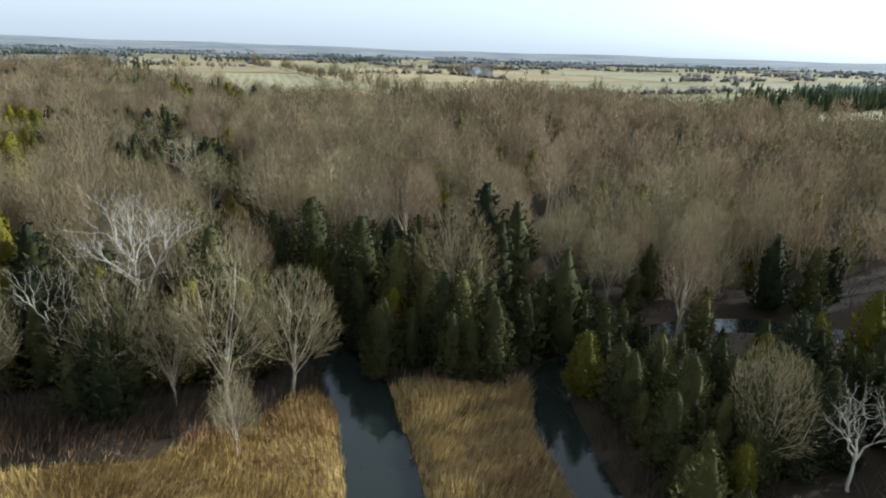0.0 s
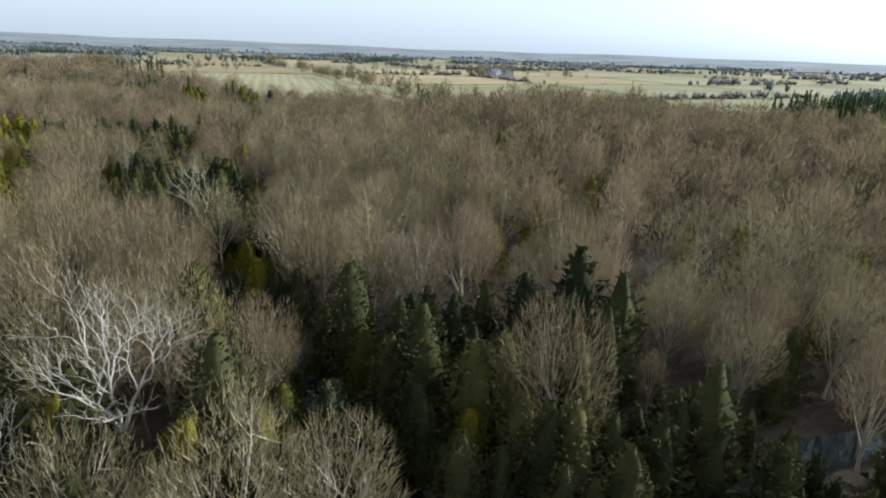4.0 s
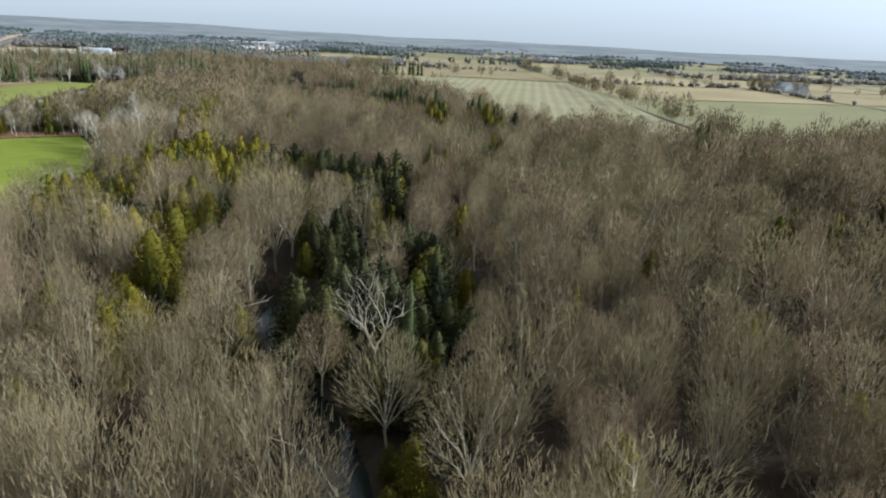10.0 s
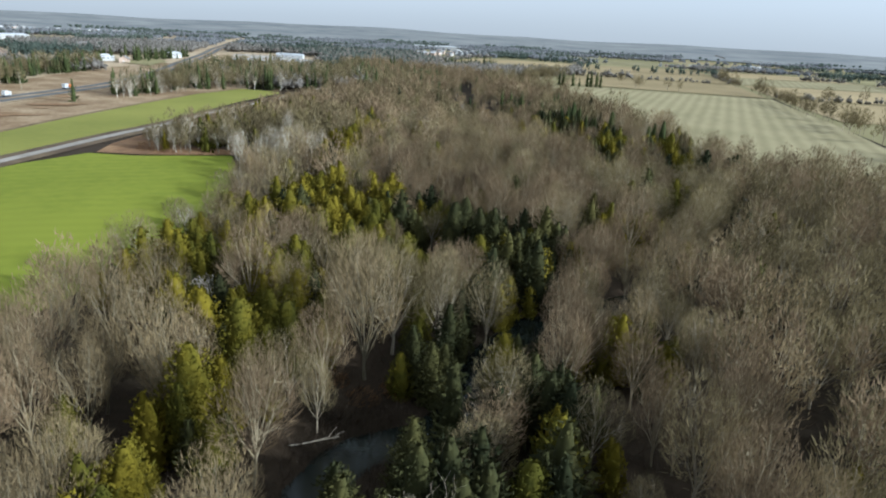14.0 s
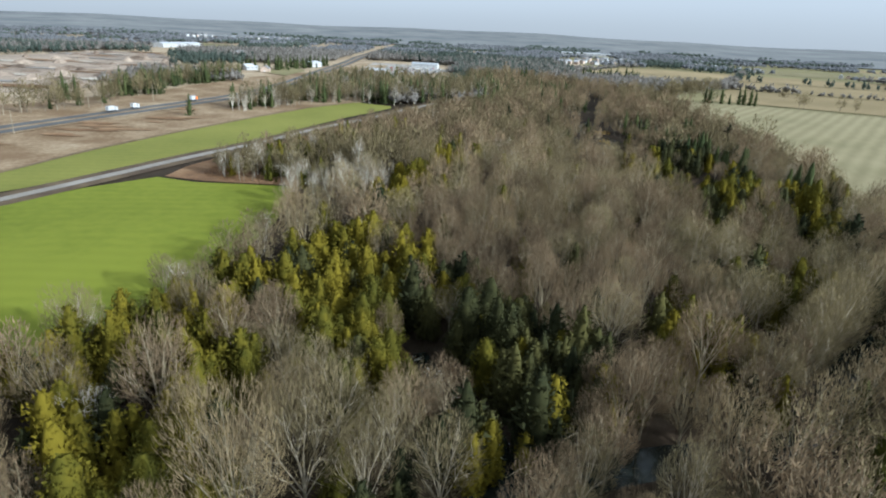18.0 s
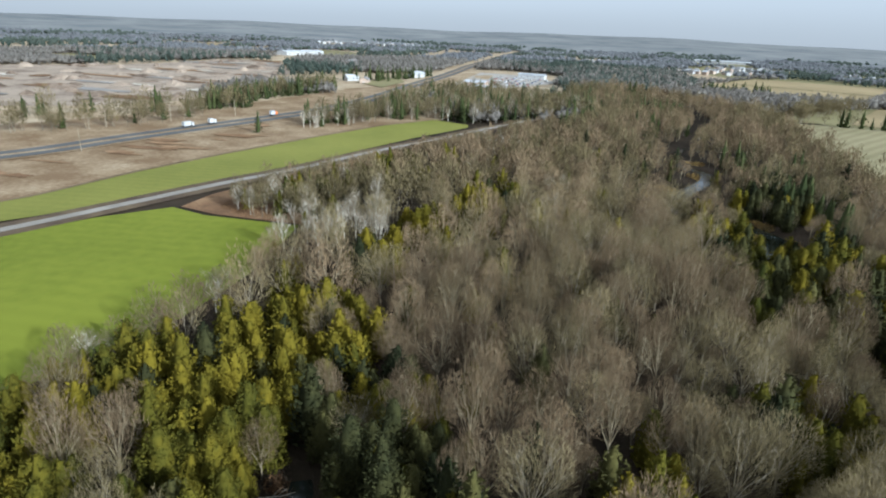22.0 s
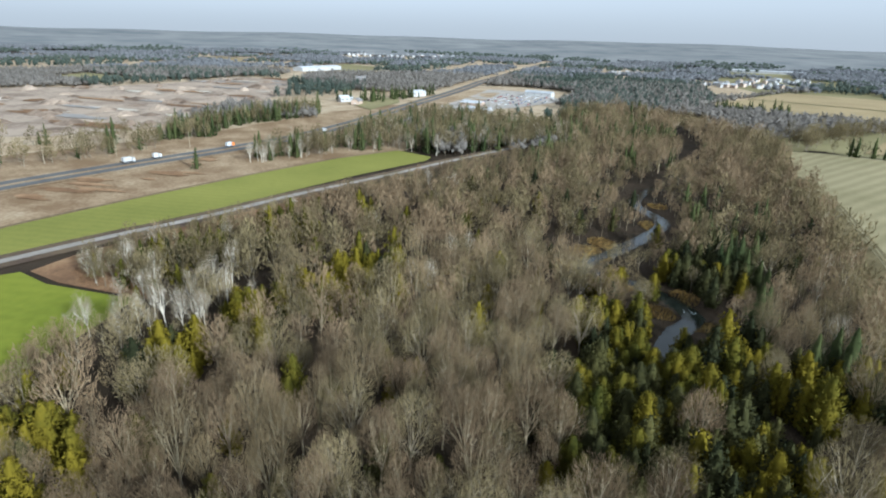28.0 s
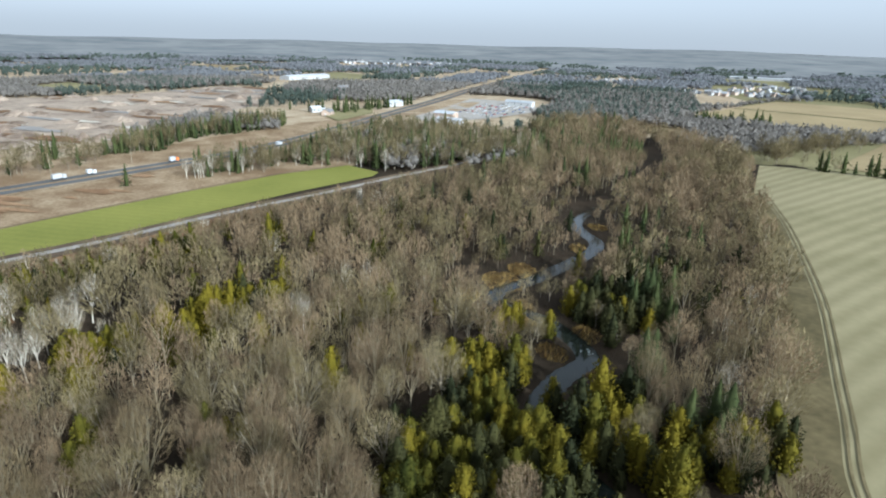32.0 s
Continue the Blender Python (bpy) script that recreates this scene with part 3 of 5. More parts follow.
def shape(kind, seed, grade, **more):
    """Trunk and crown of one tree of a kind. grade 0: near, 1: middle distance, 2: far."""
    sides, h, r = (4, 3, 2)[grade], TALL[kind], WIDE[kind]
    if kind == "maple":
        return bare_tree(seed, h, r, 0.30, (9, 7, 5)[grade], (9, 5, 3)[grade], (28, 16, 13)[grade], 0.9, (0.034, 0.088, 0.18)[grade], (1.15, 1.4, 1.8)[grade], sides, **more)
    if kind == "ash":
        return bare_tree(seed, h, r, 0.24, (9, 7, 5)[grade], (9, 5, 3)[grade], (28, 17, 14)[grade], 0.4, (0.034, 0.088, 0.18)[grade], (1.2, 1.45, 1.9)[grade], sides, **more)
    if kind == "poplar":
        return bare_tree(seed, h, r, 0.18, (11, 7, 5)[grade], (9, 5, 3)[grade], (28, 17, 12)[grade], 0.9, (0.034, 0.088, 0.18)[grade], (1.3, 1.6, 2.0)[grade], sides, **more)
    if kind == "birch":
        return bare_tree(seed, h, r, 0.36, (9, 6, 5)[grade], (7, 5, 3)[grade], (15, 10, 8)[grade], 0.9, (0.026, 0.062, 0.14)[grade], (1.3, 1.5, 1.8)[grade], sides, stout=1.7, **more)
    if kind == "cedar":
        return conifer(seed, h, r, (2100, 480, 80)[grade], (0.42, 0.76, 1.3)[grade], (40, 30, 14)[grade], 0.5, ragged=0.44, blunt=0.6)
    if kind == "hemlock":
        return conifer(seed, h, r, (2000, 420, 70)[grade], (0.44, 0.8, 1.4)[grade], (36, 26, 12)[grade], 0.6, droop=0.2, ragged=0.48, blunt=0.55)
    return conifer(seed, h, r, (1500, 260, 60)[grade], (0.42, 0.8, 1.5)[grade], (30, 20, 12)[grade], 0.85, droop=0.35, ragged=0.45, blunt=0.3)


CROWN = {"cedar": M_CEDAR, "hemlock": M_HEMLOCK, "spruce": M_SPRUCE, **M_TWIG}
BARK = {"cedar": M_TRUNK, "hemlock": M_TRUNK, "spruce": M_TRUNK, **M_BARK}
LABEL = {
    "maple": ("tall bare maple with a rounded reddish-brown crown", "leafless maple in the dense valley woods"),
    "ash": ("bare grey-brown ash with wide spreading limbs", "bare ash"),
    "poplar": ("tall tan leafless poplar with pale ascending limbs", "poplar"),
    "birch": ("slim bare birch with whitish trunk and limbs", "birch"),
    "cedar": ("olive-yellow cedar with dense lumpy foliage", "cedar"),
    "hemlock": ("dark green hemlock with drooping boughs by the stream", "hemlock"),
    "spruce": ("dark green spruce above the bare trees", "spruce"),
}

# ---- trees: places ----
CEDARS_SOUTH = [(-169, 214, 9.8), (-154, 219, 9.8), (-129, 214, 8.4), (-158, 184, 9.8), (-155, 168, 7), (-135, 168, 6.3), (-107, 152, 5.6), (-122, 177, 8.4),
                (-175, 206, 10.5), (-97, 139, 4.2), (-131, 165, 6.3), (-71, 178, 5.6), (-69, 216, 5.6), (-39, 96, 4.2), (-22, 94, 5.6), (0, 99, 7), (-56, 148, 4.9),
                (-50, 130, 4.2), (-33, 65, 3.5), (-66, 90, 5.6), (-46, 67, 3.5), (-22, 80, 4.2), (2.1, 77, 7.7), (12.6, 76, 6.3), (24, 73, 5.6), (28, 63, 7), (46, 66, 5.6),
                (23, 44, 2.1), (-5.6, 80, 6.3), (56, 70, 7), (38, 56, 5.6), (-140, 191, 6), (-147, 216, 7), (-141, 221, 6), (-127, 212, 5), (-117, 168, 5), (-158, 182, 6)]
CEDARS_NORTH = [(-188, 246, 8.4), (-167, 244, 7), (-102, 277, 8.4), (-106, 322, 8.4), (-148, 254, 6.3), (-106, 241, 7.7), (-179, 426, 9.1), (-153, 442, 9.1),
                (-322, 310, 10.5), (-181, 232, 9.1), (-158, 384, 16.8), (-140, 393, 14), (-163, 404, 11.9), (-209, 407, 8.4), (-235, 423, 5.6), (-270, 342, 7.7),
                (-217, 272, 7.7), (-239, 295, 7.7), (-235, 467, 11.9), (-175, 371, 9.1), (-259, 330, 7.7), (-297, 266, 6.3), (-149, 461, 6.3), (-254, 502, 10.5), (-122, 378, 9), (-128, 400, 9), (-183, 392, 8), (-200, 402, 7), (-150, 418, 8), (-145, 362, 7), (-132, 382, 10), (-151, 253, 4), (-162, 233, 7), (-346, 355, 5), (-303, 277, 8), (-312, 285, 7), (-243, 318, 6), (-268, 345, 6)]
CEDARS_GULLY = [(-104, 238, 5), (-100, 229, 4), (-120, 243, 5), (-38, 117, 4), (-43, 124, 4), (-34, 112, 3), (-48, 143, 4), (-146, 238, 4), (-134, 246, 5), (-127, 254, 4), (24, 57, 4), (-78, 158, 5), (-74, 152, 5), (-104, 214, 5), (-98, 208, 5), (-96, 180, 5), (-88, 173, 6), (-92, 189, 5), (-97, 201, 5), (-84, 164, 5), (-48, 160, 6), (-55, 165, 5), (-72, 188, 5), 
                (-98, 222, 6), (-84, 199, 5), (-74, 180, 5), (-68, 164, 5), (-109, 247, 6), (-93, 186, 5), (-79, 168, 5), (-68, 174, 5), (-60, 168, 4), (-128, 163, 4),
                (-155, 256, 5), (-131, 243, 6), (-117, 236, 6), (-107, 231, 6), (-112, 249, 6), (-14, 86, 7), (-6, 97, 8), (2, 92, 7), (8, 98, 6), (24, 80, 6), (27, 67, 5), (42, 66, 6),
                (-45, 72, 6), (-54, 76, 7), (-27, 71, 4), (34, 62, 8), (44, 70, 8), (30, 55, 5), (50, 61, 8), (24, 49, 3), (60, 72, 9), (-52, 66, 5), (-61, 87, 5), (-51, 158, 4), (-36, 63, 4)]
SPRUCES = [(-425, 500, 12), (-493, 556, 16), (-509, 606, 16), (-521, 688, 14), (-582, 690, 18), (-620, 715, 20), (-633, 656, 16), (-660, 745, 16), (-583, 641, 16), (-283, 514, 12), (-217, 479, 9), (-241, 490, 9), (-318, 542, 12), (-440, 640, 16), (-185, 450, 7), (-160, 446, 8), (-262, 500, 8), (-426, 607, 12), (-505, 622, 16), (-534, 583, 14), (-280, 540, 8), (-526, 613, 24), (-517, 667, 28), (-464, 521, 15.4), (-483, 539, 15.4), (-541, 595, 21), (-27, 345, 4.9), (-19, 358, 5), (-24, 372, 5), (66, 440, 4), (92, 450, 4), (-231, 476, 7), (-420, 490, 12.6),
           (-434, 574, 14), (-392, 448, 7), (-49, 144, 3.5), (-105, 210, 2.1)]
POPLARS = [(-94, 115, 42), (-125, 188, 11.2), (-84, 84, 35), (-147, 150, 24), (-56, 115, 15.4), (-115, 140, 21)]
BIRCHES = [(-265, 264, 9), (-268, 286, 9), (-240, 262, 6), (-225, 250, 6), (-287, 246, 4.9), (-283, 255, 4.9), (-247, 263, 11.2), (-256, 280, 14), (-257, 298, 11.2), (-183, 197, 6.3), (-172, 178, 5.6), (-175, 162, 7), (-210, 223, 6.3),
           (-276, 382, 8.4), (-270, 284, 8.4), (-241, 276, 9.8), (-250, 353, 6.3), (-231, 252, 7), (-329, 350, 12.6), (-392, 413, 15.4), (-175, 465, 4.2)]
OPENINGS = [(-61, 151, 6), (-98, 147, 6), (-92, 142, 5), (50, 83, 5), (42, 82, 4), (60, 82, 5), (-97, 174, 6), (-95, 168, 6), (-84, 155, 9), (-90, 165, 9), (-85, 172, 8), (-92, 178, 7), (-96, 211, 6), (-92, 205, 6), (-60, 135, 5), (-56, 129, 5), (-52, 123, 4), (-25, 112, 5), (-24, 105, 5), (-133, 228, 8), (-125, 226, 7), (-112, 226, 6), (-120, 222, 6)]
# where only low evergreens stand between the tall trees
LOW_SPOTS = [(-104, 238, 7), (-100, 230, 6), (-110, 243, 7), (-118, 245, 6), (-98, 222, 5), (-110, 233, 6), (-122, 240, 5)]
# trees that stand out singly: place, kind, height, crown radius
MARKED = [(-105, 182, "poplar", 30, 8.4), (-102, 198, "ash", 22, 5.8), (-98, 208, "ash", 20, 6.0), (-107, 205, "ash", 20, 5.5), (-99, 167, "ash", 15, 3.8), (-104, 160, "poplar", 17, 5.6),
          (-75, 178, "maple", 13.5, 5.8), (-114, 263, "ash", 19.5, 7.6), (-143, 243, "ash", 12.5, 5.4), (-157, 266, "maple", 17.5, 6.8), (-143, 291, "ash", 19, 5.8), (-64, 133, "ash", 17, 4.2),
          (-61, 114, "poplar", 22, 5.0), (-74, 109, "poplar", 21, 4.6), (-191, 196, "birch", 10.5, 4.2), (-245, 249, "birch", 15.5, 4.2), (-246, 257, "birch", 14, 2.9), (-242, 263, "birch", 14.5, 3.2), (-240, 275, "birch", 14.5, 4.4), (-244, 281, "birch", 14, 3.6), (-255, 266, "birch", 13, 2.9), (-281, 284, "birch", 13, 3.6),
          (-297, 241, "birch", 12.5, 3.0), (-294, 246, "birch", 12, 2.5), (-262, 354, "birch", 12, 3.0), (-257, 359, "birch", 12, 3.0), (-203, 492, "birch", 12, 3.2), (-150, 462, "cedar", 5.5, 2.2), (-177, 480, "cedar", 5, 2.0), (-222, 520, "birch", 12, 3.2), (-176, 366, "ash", 18.5, 8.2), (-17, 119, "birch", 16, 3.4),
          (-13, 122, "birch", 16, 3.4), (-24, 62, "ash", 21, 7.6), (-17, 65, "ash", 18.5, 7.2), (-30, 62, "ash", 15, 4.8), (-20, 53, "ash", 11, 3.2), (-59, 156, "spruce", 17, 2.4), (-106, 150, "cedar", 13.5, 2.7)]
rng = np.random.default_rng(5)


def scatter(spacing, x0, x1, y0, y1):
    gx, gy = np.meshgrid(np.arange(x0, x1, spacing), np.arange(y0, y1, spacing))
    n = gx.size
    return gx.ravel() + rng.uniform(-0.42, 0.42, n) * spacing, gy.ravel() + rng.uniform(-0.42, 0.42, n) * spacing


def patch(circles, x, y, grow=1.0):
    m = np.zeros(x.shape, dtype=bool)
    for cx, cy, r in circles:
        m |= np.hypot(x - cx, y - cy) < r * grow * rng.uniform(0.8, 1.15, x.shape)
    return m


def clear(x, y):
    ok = inside(FOREST, x, y) & ~inside(REEDS_WEST, x, y) & ~inside(REEDS_ISLE, x, y)
    ok &= to_line(LANE, x, y)[0] > 24
    for bx, by, br in BANKS:
        ok &= np.hypot(x - bx, y - by) > br + 1.0
    ok &= (y > 36) & (x < 42 + 0.8 * y)
    ok &= ~((x > 38) & (x < 74) & (y > 74) & (y < 93) & (np.sin(x * 1.9) > -0.5))
    ok &= ~((x > 4) & (x < 26) & (y > 118) & (y < 140) & (to_line(BROOK, x, y)[0] < 5))
    for line, w in STREAMS:
        ok &= to_line(line, x, y)[0] > w / 2 + np.where(y > 418, 4.5, 1.2 if line is BROOK else -0.6)
    return ok


def apart(x, y, wide=1.0):
    """Away from the openings over the stream and from the marked trees."""
    ok = np.ones(np.shape(x), dtype=bool)
    for ox, oy, r in OPENINGS:
        ok &= np.hypot(x - ox, y - oy) > r * wide
    for mx, my, _, _, r in MARKED:
        ok &= np.hypot(x - mx, y - my) > 0.95 * r * wide
    return ok


def ripple(x, y, s):
    return np.sin(x / s + 1.3 * np.sin(y / s * 0.8)) + np.sin(y / s * 1.1 + 1.7 * np.sin(x / s * 0.7 + 2))


x, y = scatter(8.0, -710, 340, 35, 790)
ok = clear(x, y) & apart(x, y)
for ox, oy, r in LOW_SPOTS:
    ok &= np.hypot(x - ox, y - oy) > r
x, y = x[ok], y[ok]
kinds = np.where(rng.uniform(0, 1, len(x)) < 0.5 + 0.2 * ripple(x, y, 32), "maple", "ash").astype(object)
kinds[(rng.uniform(0, 1, len(x)) < 0.08)] = "poplar"
kinds[patch(POPLARS, x, y) & (rng.uniform(0, 1, len(x)) < 0.75)] = "poplar"
kinds[patch(BIRCHES, x, y) & (rng.uniform(0, 1, len(x)) < 0.7)] = "birch"
kinds[patch(SPRUCES, x, y) & (rng.uniform(0, 1, len(x)) < 0.75)] = "spruce"
cx, cy = scatter(3.6, -370, 90, 35, 540)
ok = clear(cx, cy) & patch(CEDARS_SOUTH + CEDARS_NORTH + CEDARS_GULLY, cx, cy, 1.3)
lone = clear(cx, cy) & (rng.uniform(0, 1, len(cx)) < 0.03)
ok |= lone
ok &= apart(cx, cy, 0.8)
cx, cy = cx[ok], cy[ok]
keep = ~patch(CEDARS_SOUTH + CEDARS_NORTH + CEDARS_GULLY, x, y, 1.35) | (kinds == "spruce") | (rng.uniform(0, 1, len(x)) < 0.07)
keep &= ~((x > -62) & (x < -12) & (y < 70)) & ~((x > 18) & (x < 80) & (y < 70)) & ~((y < 67) & (x > -62) & (x < 80))
x, y, kinds = x[keep], y[keep], kinds[keep]
evergreen = np.full(len(cx), "cedar", dtype=object)
# gully hemlocks; southern cedars in shade also get this darker foliage
evergreen[(patch(CEDARS_GULLY, cx, cy, 1.5) & (rng.uniform(0, 1, len(cx)) < 0.8)) | ((cy < 105) & (cx > -35) & (cx < 16) & (rng.uniform(0, 1, len(cx)) < 0.75)) | (rng.uniform(0, 1, len(cx)) < 0.1)] = "hemlock"
evergreen[(cy < 100) & (cx > 16) & (rng.uniform(0, 1, len(cx)) < 0.55)] = "hemlock"
evergreen[(cx > -200) & (cy > 355) & (rng.uniform(0, 1, len(cx)) < 0.5)] = "hemlock"
evergreen[(cx < -205) & (cy > 445) & (rng.uniform(0, 1, len(cx)) < 0.85)] = "hemlock"
x, y, kinds = np.concatenate([x, cx]), np.concatenate([y, cy]), np.concatenate([kinds, evergreen])
# belts, hedgerows and field trees outside the valley woods
BELT = [(-498, 315), (-522, 315), (-560, 382), (-630, 427), (-690, 500), (-672, 545), (-610, 590), (-560, 625), (-515, 581), (-501, 518), (-494, 448), (-518, 428), (-526, 392), (-504, 357)]
PINES = [(-590, 240), (-598, 284), (-655, 300), (-685, 345), (-735, 405), (-760, 395), (-720, 345), (-675, 290), (-620, 255)]
HEDGES = (([(-497, 100), (-503, 150), (-515, 185), (-549, 233), (-580, 244)], 6, 9, "ash"), ([(-495, 310), (-506, 340), (-534, 373)], 5, 8, "birch"), ([(-448, 760), (-382, 812), (-206, 899), (10.5, 960), (210, 980)], 26, 3, "ash"), ([(-206, 893), (-161, 791), (-106, 677), (-49, 528), (-16.8, 463)], 8, 7, "ash"),
          ([(-412, 776), (-365, 812)], 5.5, 2, "spruce"), ([(-448, 763), (-476, 844), (-490, 903)], 8, 24, "ash"), ([(-680, 888), (-648, 920), (-630, 945)], 7, 30, "spruce"),
          ([(-581, 140), (-584, 210), (-595, 238)], 14, 14, "ash"), ([(-578, 105), (-588, 224)], 24, 14, "spruce"), ([(-420, 882), (-392, 903)], 14, 5, "ash"),
          ([(-210, 903), (-294, 1050), (-350, 1190)], 14, 8, "ash"), ([(-28, 462), (-4, 408), (30, 427), (70, 448), (106, 442), (142, 388), (168, 334), (184, 292), (190, 242)], 5, 4, "ash"),
          ([(214, 440), (270, 478), (340, 505), (420, 540)], 4, 26, "spruce"), ([(21, 966), (77, 1008)], 10, 20, "ash"), ([(-868, 427), (-840, 490), (-931, 581)], 14, 22, "spruce"))
more = []
bx, by = scatter(6.5, -760, -480, 300, 690)
for px, py in zip(bx[inside(BELT, bx, by)], by[inside(BELT, bx, by)]):
    more.append((px, py, "spruce" if rng.uniform() < 0.3 else ("birch" if rng.uniform() < 0.35 else "ash")))
bx, by = scatter(5.5, -760, -570, 220, 400)
for px, py in zip(bx[inside(PINES, bx, by)], by[inside(PINES, bx, by)]):
    more.append((px, py, "spruce" if rng.uniform() < 0.7 else "ash"))
CORNER = [(-268, 264), (-291, 240), (-303, 234), (-320, 250), (-350, 287), (-383, 336), (-385, 352), (-356, 306), (-322, 268), (-300, 256)]
bx, by = scatter(5.0, -390, -265, 230, 355)
ok = inside(CORNER, bx, by) & (to_line(LANE, bx, by)[0] > 14)
for px, py in zip(bx[ok], by[ok]):
    more.append((px, py, ("cedar", "birch", "ash", "ash")[int(rng.integers(0, 4))]))
for line, gap, wide, kind in HEDGES:
    for a, b in zip(line, line[1:]):
        n = max(1, int(math.hypot(b[0] - a[0], b[1] - a[1]) / gap * max(1, wide / 7)))
        for t in rng.uniform(0, 1, n):
            more.append((a[0] + (b[0] - a[0]) * t + rng.normal(0, wide / 2.5), a[1] + (b[1] - a[1]) * t + rng.normal(0, wide / 2.5), kind))
more += [(-26, 358, "spruce"), (-22, 363, "spruce"), (-18, 359, "spruce"), (-24, 369, "spruce"), (69, 447, "spruce"), (75, 452, "spruce"), (-6, 352, "spruce"), (-481, 276, "spruce"), (-542, 386, "spruce"), (-532, 392, "spruce"), (-36.5, 62, "ash"),
         (-33, 66.5, "cedar"), (-30, 69, "cedar"), (26, 49, "cedar"), (28.5, 47.5, "cedar"), (33, 52, "ash"), (-50, 60, "ash"), 
         (-274, 263, "birch"), (-282, 265, "birch"), (-288, 262, "cedar"), (-295, 268, "birch"), (-303, 272, "cedar"), (-311, 280, "ash"), (-290, 270, "ash"), (-299, 278, "cedar"),
         (-281, 270, "cedar"), (-318, 290, "birch"), (-530, 200, "spruce"), (-545, 218, "spruce"), (-512, 158, "spruce"), (-556, 236, "spruce")]
# the trees close along both banks where the stream runs hidden under them
for i, (a, b) in enumerate(zip(RIVER, RIVER[1:])):
    if 264 < a[1] < 402 and a[0] > -130:
        d = unit(np.array(b) - np.array(a))
        for side in (-1, 1):
            q = np.array(a) + np.array((-d[1], d[0])) * side * rng.uniform(5.0, 6.6)
            if apart(q[0:1], q[1:2])[0]:
                more.append((q[0], q[1], ("ash", "maple", "ash", "hemlock")[int(rng.integers(0, 4))]))
x, y, kinds = np.concatenate([x, [p[0] for p in more]]), np.concatenate([y, [p[1] for p in more]]), np.concatenate([kinds, np.array([p[2] for p in more], dtype=object)])
z = height(x, y)
sizes = np.clip(rng.normal(1.05, 0.2, len(x)), 0.6, 1.5)
soft = (kinds == "cedar") | (kinds == "hemlock")
sizes[soft] *= rng.uniform(0.72, 1.22, soft.sum())
sizes[soft & (x > 18) & (y < 90)] *= 0.72
sizes[soft & (x > -62) & (x < -25) & (y > 100) & (y < 172)] *= 0.78
sizes[kinds == "poplar"] *= 0.88
edge_d = to_line(FOREST[1:10], x, y)[0]
sizes *= np.where((y < 265) & (edge_d < 30), np.clip(0.72 + edge_d / 80, 0.72, 1), 1)
river_d = to_line(RIVER, x, y)[0]
low = (y > 425) & (y < 560) & (river_d < 26) & ~soft & (kinds != "spruce")
sizes[low] *= 0.62
lane_d = to_line(LANE, x, y)[0]
sizes *= np.where((lane_d < 75) & (x > -480) & (inside(FOREST, x, y) | inside(CORNER, x, y)), np.clip(0.5 + (lane_d - 20) / 80, 0.45, 1), 1)
turns = rng.uniform(0, 2 * np.pi, len(x))
# the stretch of woods that the flight passes over most closely
STRETCH = [(36, 54), (0, 59), (-21, 84), (-52, 119), (-84, 158), (-115, 200), (-136, 245), (-144, 294), (-158, 350), (-168, 392)]
near_d = to_line(STRETCH, x, y)[0]


def single_tree(kind, seed):
    """One tree as a thing of its own: an empty at its foot with the trunk and the crown under it."""
    trunk, crown = shape(kind, seed, 0)
    top = tagged(new(kind + "_tree"), LABEL[kind][0], "tree", kind + " trees of the valley woods")
    for name, part_data, m in (("trunk", trunk, BARK[kind]), ("crown", crown, CROWN[kind])):
        ob = new(name, mesh_of(name, *part_data, [m]))
        ob.parent = top
    return top


def marked_tree(kind, seed):
    """A tree that stands out: each of its limbs is a part."""
    if kind in ("cedar", "spruce"):
        return single_tree(kind, seed)
    trunk, boughs, twig = shape(kind, seed, 0, split=True)
    top = tagged(new(kind + "_tree"), LABEL[kind][0], "tree", kind + " trees of the valley woods")
    for name, data, m in [("trunk", trunk, BARK[kind])] + [("limb", b, BARK[kind]) for b in boughs] + [("crown", twig, CROWN[kind])]:
        new(name, mesh_of(name, *data, [m])).parent = top
    return top


